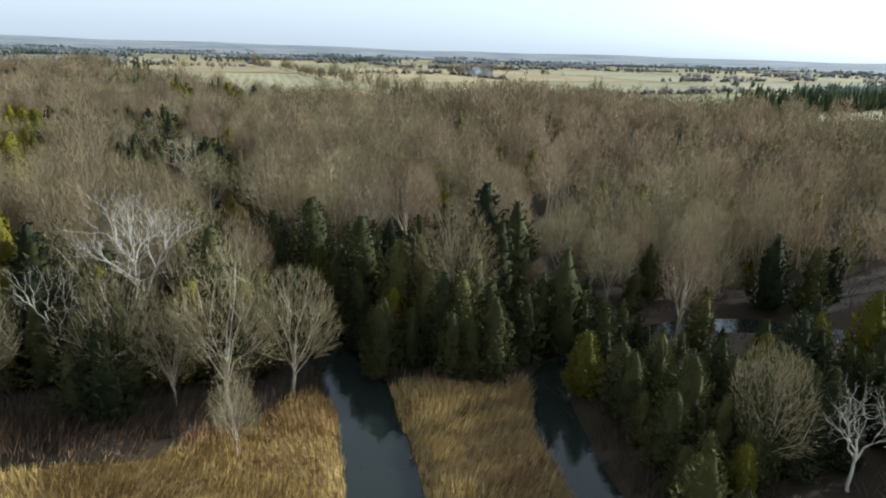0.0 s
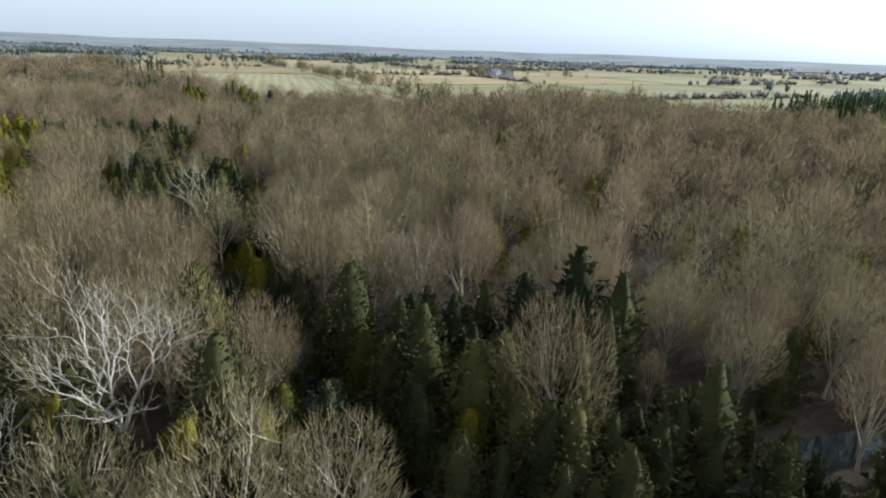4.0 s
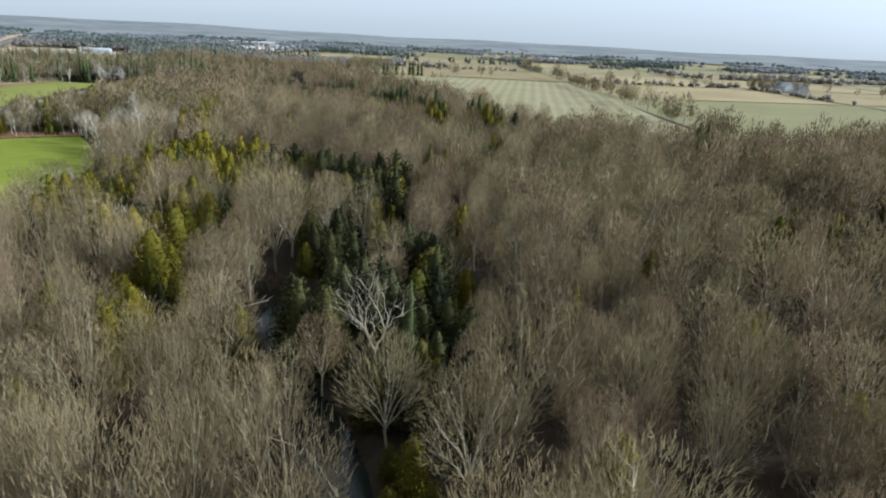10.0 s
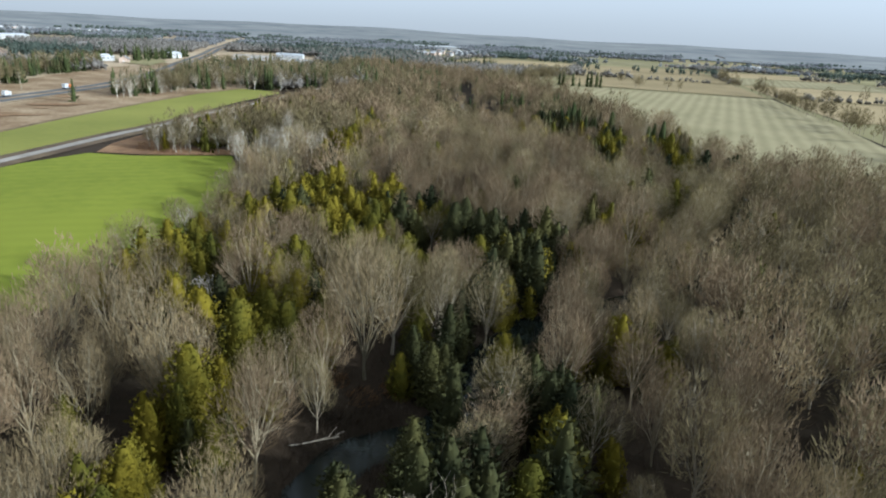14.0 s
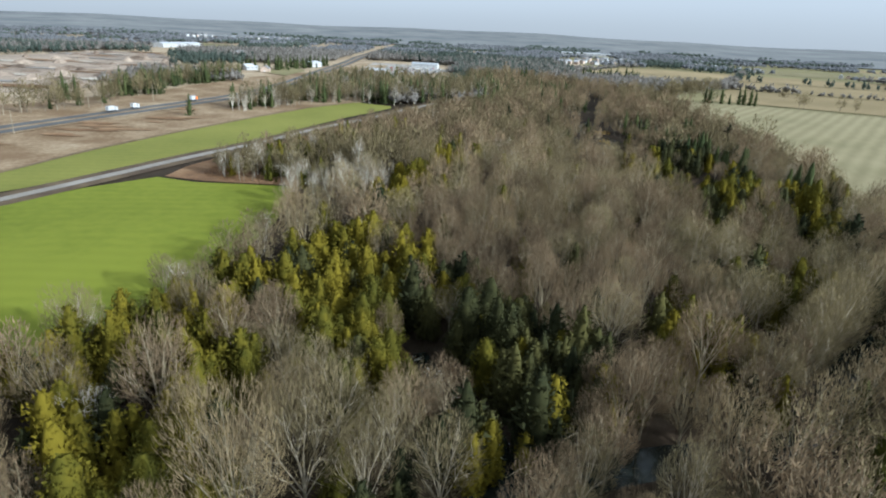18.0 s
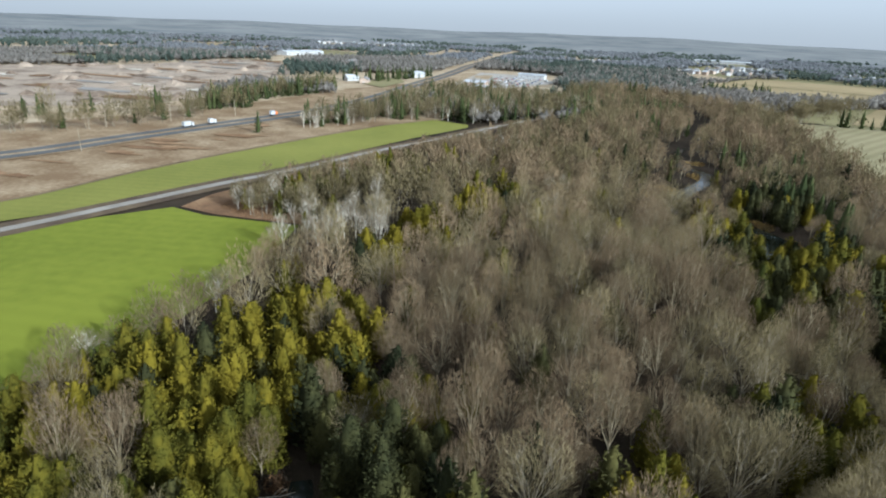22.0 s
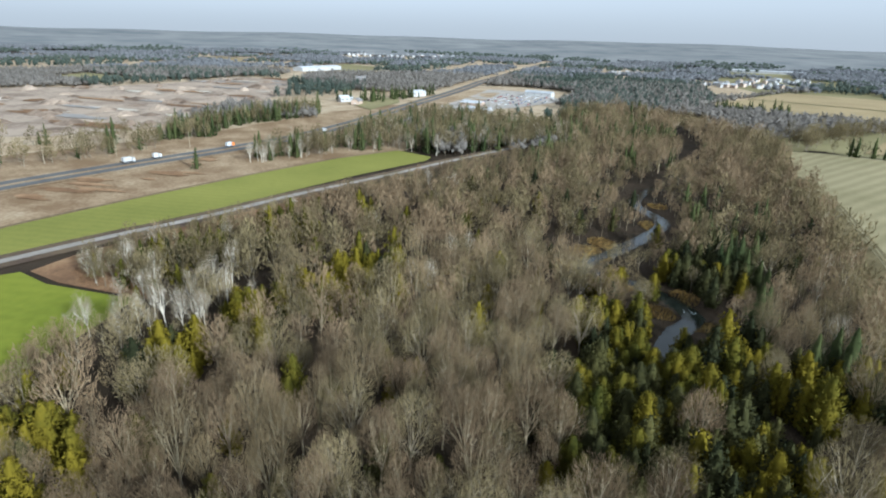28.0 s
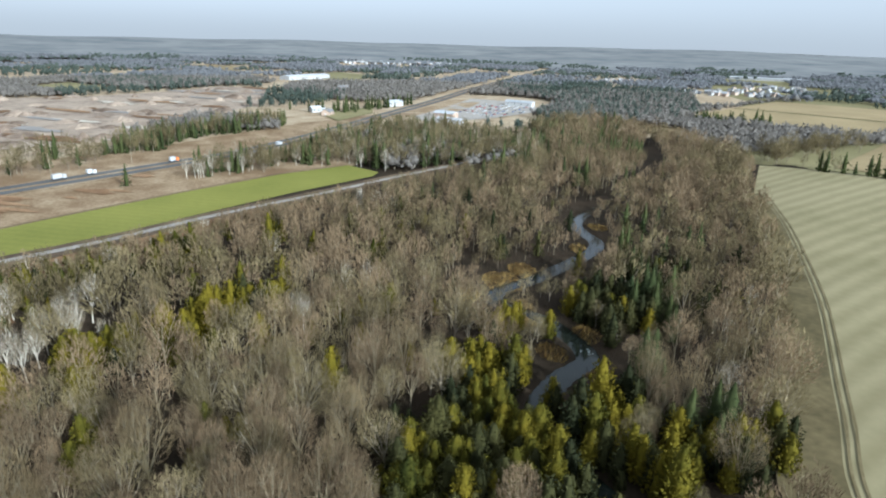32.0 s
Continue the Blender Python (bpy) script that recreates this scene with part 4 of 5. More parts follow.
for mx, my, kind, tall, wide in MARKED:
    ob = marked_tree(kind, int(900 + abs(mx) + my))
    ob.matrix_basis = pose(mx, my, float(height(mx, my))) @ Matrix.Diagonal((wide / WIDE[kind], wide / WIDE[kind], tall / TALL[kind], 1))
SINGLES = {"maple": 180, "ash": 180, "poplar": 100, "birch": 80, "cedar": 230, "hemlock": 160, "spruce": 24}
for kind, count in SINGLES.items():
    idx = np.nonzero(kinds == kind)[0]
    order = idx[np.argsort(near_d[idx])]
    near, rest = order[:count], order[count:]
    models = []
    for n, i in enumerate(near):
        m = pose(x[i], y[i], z[i], 0, 0, math.degrees(turns[i])) @ Matrix.Scale(sizes[i], 4)
        if n < 6:
            models.append(single_tree(kind, 100 + n))
            models[-1].matrix_basis = m
        else:
            made = copy_thing(models[n % 6], pose(x[i], y[i], z[i], 0, 0, math.degrees(turns[i])))
            made.scale = (sizes[i],) * 3
    # the rest of the kind, further off, as one body of woods
    for grade, sel in ((1, rest[near_d[rest] < 115]), (2, rest[near_d[rest] >= 115])):
        if not len(sel):
            continue
        pieces, split, tones = [], [], []
        for v in range(4):
            s = sel[v::4]
            if not len(s):
                continue
            trunk, crown = shape(kind, 200 + 10 * grade + v, grade)
            at = np.stack([x[s], y[s], z[s]], -1)
            shade = rng.uniform(-0.5, 0.5, len(s))
            for data, k in ((trunk, 0), (crown, 1)):
                pieces.append(tile(data, at, turns[s], sizes[s]))
                tones.append(np.repeat(shade, len(data[0])))
                split.append(np.full(len(pieces[-1][1]), k))
        ob = new(kind + "_woods", mesh_of(kind + "_woods", *join(pieces), [BARK[kind], CROWN[kind]], np.concatenate(split)))
        ob.data.attributes.new("tone", "FLOAT", "POINT").data.foreach_set("value", np.concatenate(tones).astype(np.float32))
        tagged(ob, "dense stand of " + LABEL[kind][0].split(" with")[0] + "s filling the valley", "woods", kind="stuff")

# ---- reeds, scrub and dry grass ----


def blades(name, poly_or_circles, per_m2, tall, wide, mat, label, seed):
    """Dry stalks standing in a patch of the plan, as one body of grass."""
    g = np.random.default_rng(seed)
    if len(poly_or_circles[0]) == 2:
        px, py = [p[0] for p in poly_or_circles], [p[1] for p in poly_or_circles]
        n = int((max(px) - min(px)) * (max(py) - min(py)) * per_m2)
        bx, by = g.uniform(min(px), max(px), n), g.uniform(min(py), max(py), n)
        ok = inside(poly_or_circles, bx, by)
    else:
        bx, by = [], []
        for cx0, cy0, r in poly_or_circles:
            n = int(3.14 * r * r * per_m2)
            q, t = r * np.sqrt(g.uniform(0, 1, n)), g.uniform(0, 6.283, n)
            bx.append(cx0 + q * np.cos(t) * 1.2)
            by.append(cy0 + q * np.sin(t) * 0.9)
        bx, by = np.concatenate(bx), np.concatenate(by)
        ok = np.ones(len(bx), dtype=bool)
    for line, w in STREAMS:
        ok &= to_line(line, bx, by)[0] > w / 2 - 0.6
    ok &= np.sin(bx * 0.9 + 2 * np.sin(by * 0.35)) + np.sin(by * 0.8 + bx * 0.2) > -1.93
    bx, by = bx[ok], by[ok]
    n = len(bx)
    base = np.stack([bx, by, height(bx, by) - 0.05], -1)
    h = tall * g.uniform(0.5, 1.25, n) * (1 + 0.3 * np.sin(bx / 3.1) * np.sin(by / 2.3))
    droop = 0.6 * np.sin(bx / 6.0 + np.sin(by / 4.0)) + g.normal(0, 0.35, n)
    tip = base + np.stack([h * (0.12 + droop * 0.45), h * (0.08 + g.normal(0, 0.35, n)), h * 0.9], -1)
    t = g.uniform(0, 3.14, n)
    side = np.stack([np.cos(t), np.sin(t), 0 * t], -1) * wide * g.uniform(0.6, 1.5, n)[:, None]
    v = np.stack([base - side, base + side, tip], 1).reshape(-1, 3)
    ob = new(name, mesh_of(name, v, np.arange(len(v)).reshape(-1, 3), [mat]))
    ob.data.attributes.new("tone", "FLOAT", "POINT").data.foreach_set("value", np.repeat(g.uniform(-0.5, 0.5, n), 3).astype(np.float32))
    return tagged(ob, label, "reeds", kind="stuff")


M_BRUSH = material("red_brown_scrub", (0.12, 0.07, 0.038), (0.28, 0.18, 0.10), scale=0.1, fine=0.8, third=(0.19, 0.115, 0.06))
M_MARGIN = material("field_margin", (0.085, 0.07, 0.034), (0.185, 0.15, 0.078), scale=0.05, fine=0.4, third=(0.13, 0.105, 0.052), spread=0.6)
M_SEDGE = material("dull_sedge", (0.085, 0.06, 0.028), (0.32, 0.235, 0.1), scale=0.2, fine=1.5, third=(0.18, 0.13, 0.055), spread=0.5)
M_RUST = material("rust_sedge", (0.10, 0.055, 0.025), (0.28, 0.16, 0.07), scale=0.3, fine=1.5, third=(0.18, 0.10, 0.045))
M_THATCH = material("reed_thatch", (0.07, 0.045, 0.02), (0.22, 0.15, 0.06), scale=0.25, fine=1.5, third=(0.13, 0.085, 0.035))
# Dead brush, its brown lowered further to hold the shade beneath the trees.
M_SCRUB = material("shaded_dead_undergrowth", (0.026, 0.02, 0.014), (0.066, 0.05, 0.034), scale=0.1, fine=0.6)
for poly in (REEDS_WEST, REEDS_ISLE):
    draped("reed_bed", poly, M_THATCH, 0.06, "matted straw-coloured floor of a reed bed", "reed bed", 2.0, True)
blades("reeds", REEDS_WEST, 26.0, 1.3, 0.055, M_REED, "golden dry reeds bent over on the river bank", 31)
blades("reeds", [(-14, 61, 3.5), (-19, 58, 3), (-24, 55.5, 2.5), (-10, 60, 2), (4, 68, 3), (9, 66, 3), (-1, 64, 2), (2, 44, 2.5), (8, 50, 2.5)], 16.0, 1.3, 0.045, M_RUST, "rust-brown sedge tufts among reeds", 38)
blades("reeds", REEDS_ISLE, 26.0, 1.35, 0.055, M_SEDGE, "dull straw-brown sedge on the tongue between two channels", 32)
blades("reeds", [(-2, 62, 3.5), (1, 65, 3), (5, 66, 3), (0, 55, 2.5), (3, 60, 2.5), (2, 48, 2)], 16.0, 1.45, 0.055, M_REED, "golden dry reeds at the edge of the tongue", 43)
blades("reeds", [(9, 53, 4), (11, 46, 4), (12, 39, 4), (8, 59, 3), (7, 42, 3), (-36, 42, 4), (-45, 38, 4), (-27, 47, 3)], 12.0, 1.2, 0.045, M_BRUSH, "dull brown sedge inside the reed bed", 39)
blades("reeds", BANKS, 6.0, 1.4, 0.12, M_REED, "dry ochre sedge on the bends of the river", 33)
blades("scrub", [(-303, 240, 6), (-294, 243, 6), (-312, 246, 7), (-323, 256, 6), (-284, 252, 5), (-383, 328, 9), (-396, 347, 9), (-371, 312, 8), (-410, 378, 7), (-350, 285, 6)], 5.0, 1.3, 0.12, M_BRUSH,
       "rust-brown brambles and dead grass along the lane", 34)
blades("scrub", [(-42, 56, 5.6), (-34, 55, 4.2), (-49, 52, 5.6), (-25, 59, 3.5), (9.8, 69, 2.8), (2.8, 69, 3.5)], 5.0, 1.8, 0.05, M_BRUSH, "brown bare brush at the edge of the reeds", 35)
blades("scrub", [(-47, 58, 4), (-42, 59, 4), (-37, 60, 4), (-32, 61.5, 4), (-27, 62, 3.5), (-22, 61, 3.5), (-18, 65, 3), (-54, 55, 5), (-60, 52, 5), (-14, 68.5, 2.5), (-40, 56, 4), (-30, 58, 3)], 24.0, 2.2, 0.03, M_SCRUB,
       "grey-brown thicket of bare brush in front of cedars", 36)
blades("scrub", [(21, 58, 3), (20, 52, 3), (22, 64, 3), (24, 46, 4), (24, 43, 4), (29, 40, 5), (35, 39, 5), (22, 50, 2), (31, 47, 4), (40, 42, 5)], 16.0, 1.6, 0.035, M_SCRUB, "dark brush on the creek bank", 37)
draped("verge", [(-268, 264), (-293, 232), (-308, 220), (-324, 233), (-350, 268), (-372, 300), (-402, 346), (-385, 352), (-356, 306), (-322, 268), (-300, 256), (-280, 266)], M_BRUSH, 0.3,
       "rust-brown dead grass between lane and woods", "verge")
blades("scrub", [c for c in OPENINGS if c[0] < -20], 9.0, 1.6, 0.04, M_SCRUB, "tangled dark brush on the stream banks", 41)
blades("scrub", [(-101, 178, 3), (-98, 183, 3), (-109, 178, 3), (-137, 222, 3), (-130, 232, 2.5), (-139, 228, 2.5), (-118, 219, 2.5), (-61, 141, 2)], 12.0, 1.3, 0.05, M_RUST, "rust-brown sedge and brambles at the water", 42)


def fallen_log(px, py, turn, long, thick, seed):
    """A bleached trunk with a few broken stubs, lying on the bank."""
    g = random.Random(seed)
    pieces = [tube([(k * long / 4, g.gauss(0, 0.12), 0.3 + 0.1 * k + g.gauss(0, 0.04)) for k in range(5)], [thick * (1 - 0.16 * k) for k in range(5)], 7)]
    for k in range(4):
        at, a = g.uniform(0.35, 0.95) * long, g.uniform(-1.2, 1.2)
        pieces.append(tube([(at, 0, 0.35 + at / long * 0.4), (at + 0.7, math.sin(a) * 0.8, 0.7 + at / long * 0.4), (at + 1.5, math.sin(a) * 1.5, 0.9 + at / long * 0.4)], (thick * 0.4, thick * 0.28, 0.02), 5))
    ob = tagged(new("fallen_log", mesh_of("fallen_log", *join(pieces), [M_WHITEWOOD])), "bleached fallen trunk across the stream bank", "log", "fallen logs")
    ob.matrix_basis = pose(px, py, float(height(px, py)), 0, 0, turn)


for k, (px, py, turn, long, thick) in enumerate(((-133, 229, 40, 8, 0.13), (-137, 224, 75, 6, 0.11), (-99, 162, 60, 7, 0.13), (-83, 168, 130, 6, 0.12), (-63, 134, 100, 5, 0.1))):
    fallen_log(px, py, turn, long, thick, k)
# brush under the trees
ux, uy = scatter(3.6, -390, 200, 36, 540)
ok = inside(FOREST, ux, uy) & (ux < 42 + 0.8 * uy) & ~inside(REEDS_WEST, ux, uy) & ~inside(REEDS_ISLE, ux, uy)
for line, w in STREAMS:
    ok &= to_line(line, ux, uy)[0] > w / 2 - 0.8
ux, uy = ux[ok], uy[ok]
g = np.random.default_rng(44)
pieces, tones = [], []
for v in range(4):
    n = 10
    a, t = g.uniform(0, 6.283, n), g.uniform(0.1, 1.0, n)
    c = np.stack([np.cos(a) * t * 1.3, np.sin(a) * t * 1.3, g.uniform(0, 0.4, n)], -1)
    d = np.stack([np.cos(a) * 0.6, np.sin(a) * 0.6, np.ones(n)], -1) + g.normal(0, 0.3, (n, 3))
    w = np.cross(d, g.normal(0, 1, (n, 3)))
    w *= 0.045 / np.linalg.norm(w, axis=1)[:, None]
    vv = np.stack([c - w, c + w, c + d * g.uniform(1.0, 2.4, (n, 1))], 1).reshape(-1, 3)
    px, py = ux[v::4], uy[v::4]
    pieces.append(tile((vv, np.arange(3 * n).reshape(-1, 3)), np.stack([px, py, height(px, py)], -1), g.uniform(0, 6.28, len(px)), g.uniform(0.7, 1.4, len(px))))
    tones.append(np.repeat(g.uniform(-0.5, 0.5, len(px)), 3 * n))
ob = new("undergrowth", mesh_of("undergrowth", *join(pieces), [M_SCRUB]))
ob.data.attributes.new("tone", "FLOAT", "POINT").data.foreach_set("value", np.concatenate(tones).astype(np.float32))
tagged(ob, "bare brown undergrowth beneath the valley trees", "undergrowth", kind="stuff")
HAY_EDGE = rounded([(-40, 412), (-64, 419), (-132, 453), (-168, 488), (-231, 552), (-308, 619), (-375, 671)])
ribbon("verge", HAY_EDGE, 15.0, M_MARGIN, 0.5, "strip of dead grass between hayfield and woods", "verge")
for side in (-9.0, -11.2):
    ribbon("track", HAY_EDGE, 0.7, M_MARGIN, 0.56, "worn wheel rut along the hayfield margin", "track", side=side)
ribbon("verge", rounded([(-322, 130), (-339, 164), (-376, 202), (-414, 248), (-459, 307), (-501, 371), (-522, 423)]), 2.2, M_VERGE, 0.4, "dark ploughed margin of the crop strip", "verge")

# broken water in the backwater
g = np.random.default_rng(61)
pieces = []
for fx0, fy0, n, r in ((-118, 228, 140, 3.6), (-108, 226, 100, 3.6), (-130, 229, 30, 3.5), (-88, 176, 14, 2.5), (-215, 446, 16, 2.5)):
    for k in range(n):
        px, py, m = fx0 + g.normal(0, r * 0.6), fy0 + g.normal(0, r * 0.45), 7
        if min(to_line(line, np.array([px]), np.array([py]))[0][0] - w / 2 for line, w in STREAMS) > 0.6:
            continue
        rad = g.uniform(0.05, 0.2) * g.uniform(0.6, 1.3, m)
        ring = np.array([(px + rad[i] * math.cos(i * 0.9) * 1.6, py + rad[i] * math.sin(i * 0.9), -0.80) for i in range(m)])
        pieces.append((np.vstack([[px, py, -0.77], ring]), np.array([(0, 1 + i, 1 + (i + 1) % m) for i in range(m)])))
M_FOAM = material("white_water", (0.5, 0.52, 0.54), (0.8, 0.82, 0.84), fine=2.0, rough=0.5)
tagged(new("foam", mesh_of("foam", *join(pieces), [M_FOAM])), "flecks of white water and ice on the dark stream", "foam", kind="stuff")

# ---- single white trees ----


def forked(seed, h, spread, fork, ways):
    """A bare tree that forks again and again: (trunk and main limbs), (boughs and twigs)."""
    g = random.Random(seed)
    stout, fine = [], []

    def grow(p, d, length, rad, level):
        bend = [Vector((g.gauss(0, 1), g.gauss(0, 1), g.gauss(0, 0.6))) * length * 0.07 for _ in range(2)]
        path = [p, p + d * length * 0.35 + bend[0], p + d * length * 0.7 + bend[1], p + d * length]
        (stout if level < 2 else fine).append(tube([tuple(q) for q in path], (rad, rad * 0.86, rad * 0.74, rad * 0.6), 6 if level < 2 else 3))
        if level == 6:
            return
        n = ways if level == 0 else (3 if g.random() < 0.4 and level < 4 else 2)
        for k in range(n):
            a = 6.283 * (k + g.uniform(-0.25, 0.25)) / n + seed
            flat = Vector((math.cos(a), math.sin(a), 0))
            side = (flat - d * flat.dot(d)).normalized()
            tilt = g.uniform(0.3, 0.7)
            nd = (d * math.cos(tilt) + side * math.sin(tilt) * spread + Vector((0, 0, 0.12))).normalized()
            grow(path[3], nd, length * g.uniform(0.6, 0.86) if level else h * 0.2 * g.uniform(0.8, 1.2), rad * (0.6 if level else 0.55), level + 1)
        if level > 1:
            nd = (d + Vector((g.gauss(0, 0.6), g.gauss(0, 0.6), 0.1))).normalized()
            grow(path[1], nd, length * 0.6, rad * 0.4, 6)

    grow(Vector((0, 0, -0.4)), Vector((g.gauss(0, 0.04), g.gauss(0, 0.04), 1)).normalized(), h * fork, 0.018 * h, 0)
    return join(stout), join(fine)


def pale_tree(name, px, py, seed, h, spread, label, limbs=4, fork=0.35, wood=M_WHITEWOOD):
    trunk, crown = forked(seed, h, spread, fork, limbs)
    top = tagged(new(name), label, "tree")
    top.location = (px, py, float(height(px, py)))
    for part_name, data in (("trunk", trunk), ("crown", crown)):
        ob = new(part_name, mesh_of(part_name, *data, [wood]))
        ob.parent = top
    return top


pale_tree("sycamore_tree", -38, 73, 79, 21, 1.0, "large bone-white sycamore with bare forking limbs", 4, 0.42)
pale_tree("sycamore_tree", -46, 67, 78, 13, 0.9, "smaller whitish sycamore leaning over cedars", 3, 0.45)
pale_tree("sycamore_tree", 41, 50, 73, 12, 1.35, "pale grey spreading tree at the channel edge", 4, 0.3)
pale_tree("cottonwood_tree", -62, 151, 91, 18, 1.05, "pale-limbed leafless cottonwood leaning over the stream", 3, 0.35, M_BARK["ash"])
pale_tree("sycamore_tree", -137, 171, 74, 12, 1.0, "dead whitish tree among cedars", 3, 0.5)
pale_tree("sycamore_tree", -188, 201, 75, 10, 1.1, "small pale tree at the field edge", 3, 0.35)
for k, (px, py, tall) in enumerate(((-170, 176, 9), (-198, 209, 8), (-216, 226, 10), (-262, 256, 10), (-278, 258, 9), (-288, 250, 9), (-243, 246, 11))):
    pale_tree("birch_tree", px, py, 80 + k, tall, 0.8, "slender pale birch at the edge of the woods", 3, 0.4)

# ---- far country: fields and woods ----
FAR = {"tan": (M_TAN, "straw-coloured stubble field"), "pasture": (M_PASTURE, "dull green pasture"), "hay": (M_HAY, "pale mown hayfield")}
U, V, O = np.array((0.9, 0.436)), np.array((-0.436, 0.9)), np.array((-206.0, 899.0))
pick = random.Random(8)
far_fields = []
for i in range(-5, 11):
    for j in range(-2, 12):
        w, d = 238 + 42 * (j > 2), 210 + 42 * (j > 2)
        c0 = O + U * (i * w) + V * (j * d)
        corners = [c0 + U * a + V * b for a, b in ((6, 6), (w - 6, 6), (w - 6, d - 6), (6, d - 6))]
        mid = sum(corners) / 4
        chance = pick.random()
        test = corners + [mid] + [(a + b) / 2 for a, b in zip(corners, corners[1:] + corners[:1])]
        tx, ty = np.array([p[0] for p in test]), np.array([p[1] for p in test])
        if inside(FOREST, tx, ty).any() or inside(HAY, tx, ty).any() or mid[0] < -805 or math.hypot(mid[0] + 105, mid[1] - 245) > 2900:
            continue
        if mid[0] < -490 and mid[1] < 875:
            continue
        if chance < 0.04 + 0.08 * (j > 4):
            continue
        far_fields.append([tuple(p) for p in corners])
        key = pick.choice(("tan", "tan", "pasture", "hay"))
        draped("field", far_fields[-1], FAR[key][0], 0.7, FAR[key][1] + " beyond the valley", "field", 60)
WEST_FIELDS = [[(-1190, 28), (-1092, 112), (-1190, 182), (-1330, 84)], [(-1400, 602), (-1575, 700), (-1750, 630), (-1540, 490)], [(-826, 448), (-903, 532), (-826, 514), (-756, 458)],
               [(-805, 539), (-994, 690), (-938, 707), (-784, 602)], [(-1890, 210), (-1750, 364), (-1960, 434), (-2100, 266)]]
for k, poly in enumerate(WEST_FIELDS):
    draped("field", poly, (M_PASTURE, M_PASTURE, M_PASTURE, M_ROUGH, M_TAN)[k], 0.9, "open grass beyond the highway", "field", 60)
draped("clearing", [(-672, 777), (-595, 784), (-567, 850), (-651, 840)], M_TAN, 0.9, "pale marsh clearing in the woods", "field", 40)
draped("open_land", [(-430, -150), (-460, 40), (-560, 200), (-640, 300), (-560, 640), (-620, 800), (-900, 1200), (-1900, 1700), (-2500, 1100), (-2300, -200)], M_ROUGH, 0.12,
       "brown open scrubland west of the valley", "grassland", 40)
draped("open_land", [(-610, 790), (-455, 757), (-206, 905), (-15, 465), (0, 404), (70, 440), (105, 430), (160, 330), (180, 280), (195, 150), (900, 150), (1500, 900), (1500, 2200), (-300, 2800), (-1850, 1690), (-890, 1190)], M_PASTURE, 0.14,
       "dull grassland between the northern fields", "grassland", 40)
OPEN_SPOTS = [(-850, 448, 45), (-820, 460, 40), (-910, 563, 60), (-1050, 1295, 110), (-1134, 1484, 130), (-1407, 1302, 70), (-2310, 945, 220), (-1150, 536, 30), (-532, 1575, 90), (-875, 1610, 90),
              (-1420, 490, 90), (-780, 560, 90), (-850, 640, 110), (-940, 720, 110), (-740, 640, 60)]
YARD = [(-728, 560), (-784, 553), (-861, 616), (-994, 714), (-931, 777), (-826, 756), (-763, 651)]
draped("yard", YARD, M_GRAVEL, 0.9, "grey gravel storage yard full of vehicles", "yard", 40)
QUARRY = [(-630, 42), (-630, 168), (-658, 231), (-733, 275), (-841, 330), (-961, 392), (-1188, 419), (-1246, 337), (-1137, 251), (-1051, 147), (-1038, 50), (-980, -42), (-700, -42)]


def blob(cx0, cy0, rx, ry, turn, seed):
    """A ragged round outline on the plan."""
    g = random.Random(seed)
    pts = []
    for k in range(16):
        a, q = k * math.pi / 8, g.uniform(0.65, 1.2)
        u, v = rx * q * math.cos(a), ry * q * math.sin(a)
        pts.append((cx0 + u * math.cos(turn) - v * math.sin(turn), cy0 + u * math.sin(turn) + v * math.cos(turn)))
    return pts


M_SAND = material("pale_sand", (0.30, 0.26, 0.20), (0.50, 0.45, 0.37), scale=0.04, fine=0.3)
M_MUD = material("grey_pit_floor", (0.18, 0.165, 0.148), (0.27, 0.25, 0.228), scale=0.03, fine=0.3)
g = random.Random(17)
for k in range(70):
    qx, qy = g.uniform(-1230, -640), g.uniform(-20, 410)
    if not inside(QUARRY, np.array([qx]), np.array([qy]))[0]:
        continue
    kind = g.choice(("brush", "brush", "brush", "sand", "mud"))
    draped("patch", blob(qx, qy, g.uniform(10, 42), g.uniform(5, 14), 0.9, k), {"brush": M_BRUSH, "sand": M_SAND, "mud": M_MUD}[kind], 0.95 + 0.02 * (k % 9),
           {"brush": "rusty brown weeds on the pit floor", "sand": "bare pale sand in the gravel pit", "mud": "flat grey silt in the gravel pit"}[kind], "patch", 8)
for k in range(60):
    t = g.uniform(4, 44)
    i = int(t)
    qx, qy = HIGHWAY[i][0] + g.uniform(16, 62), HIGHWAY[i][1] - g.uniform(0, 40)
    spot = np.array([qx]), np.array([qy])
    if inside(STRIP, *spot)[0] or to_line(HIGHWAY, *spot)[0][0] < 17 or to_line(LANE, *spot)[0][0] < 50 or inside(BELT, *spot)[0]:
        continue
    draped("patch", blob(qx, qy, g.uniform(6, 20), g.uniform(2, 5), 1.0, 100 + k), M_BRUSH, 0.5 + 0.02 * (k % 9), "rust-brown weeds in rough dry grass", "patch", 6)


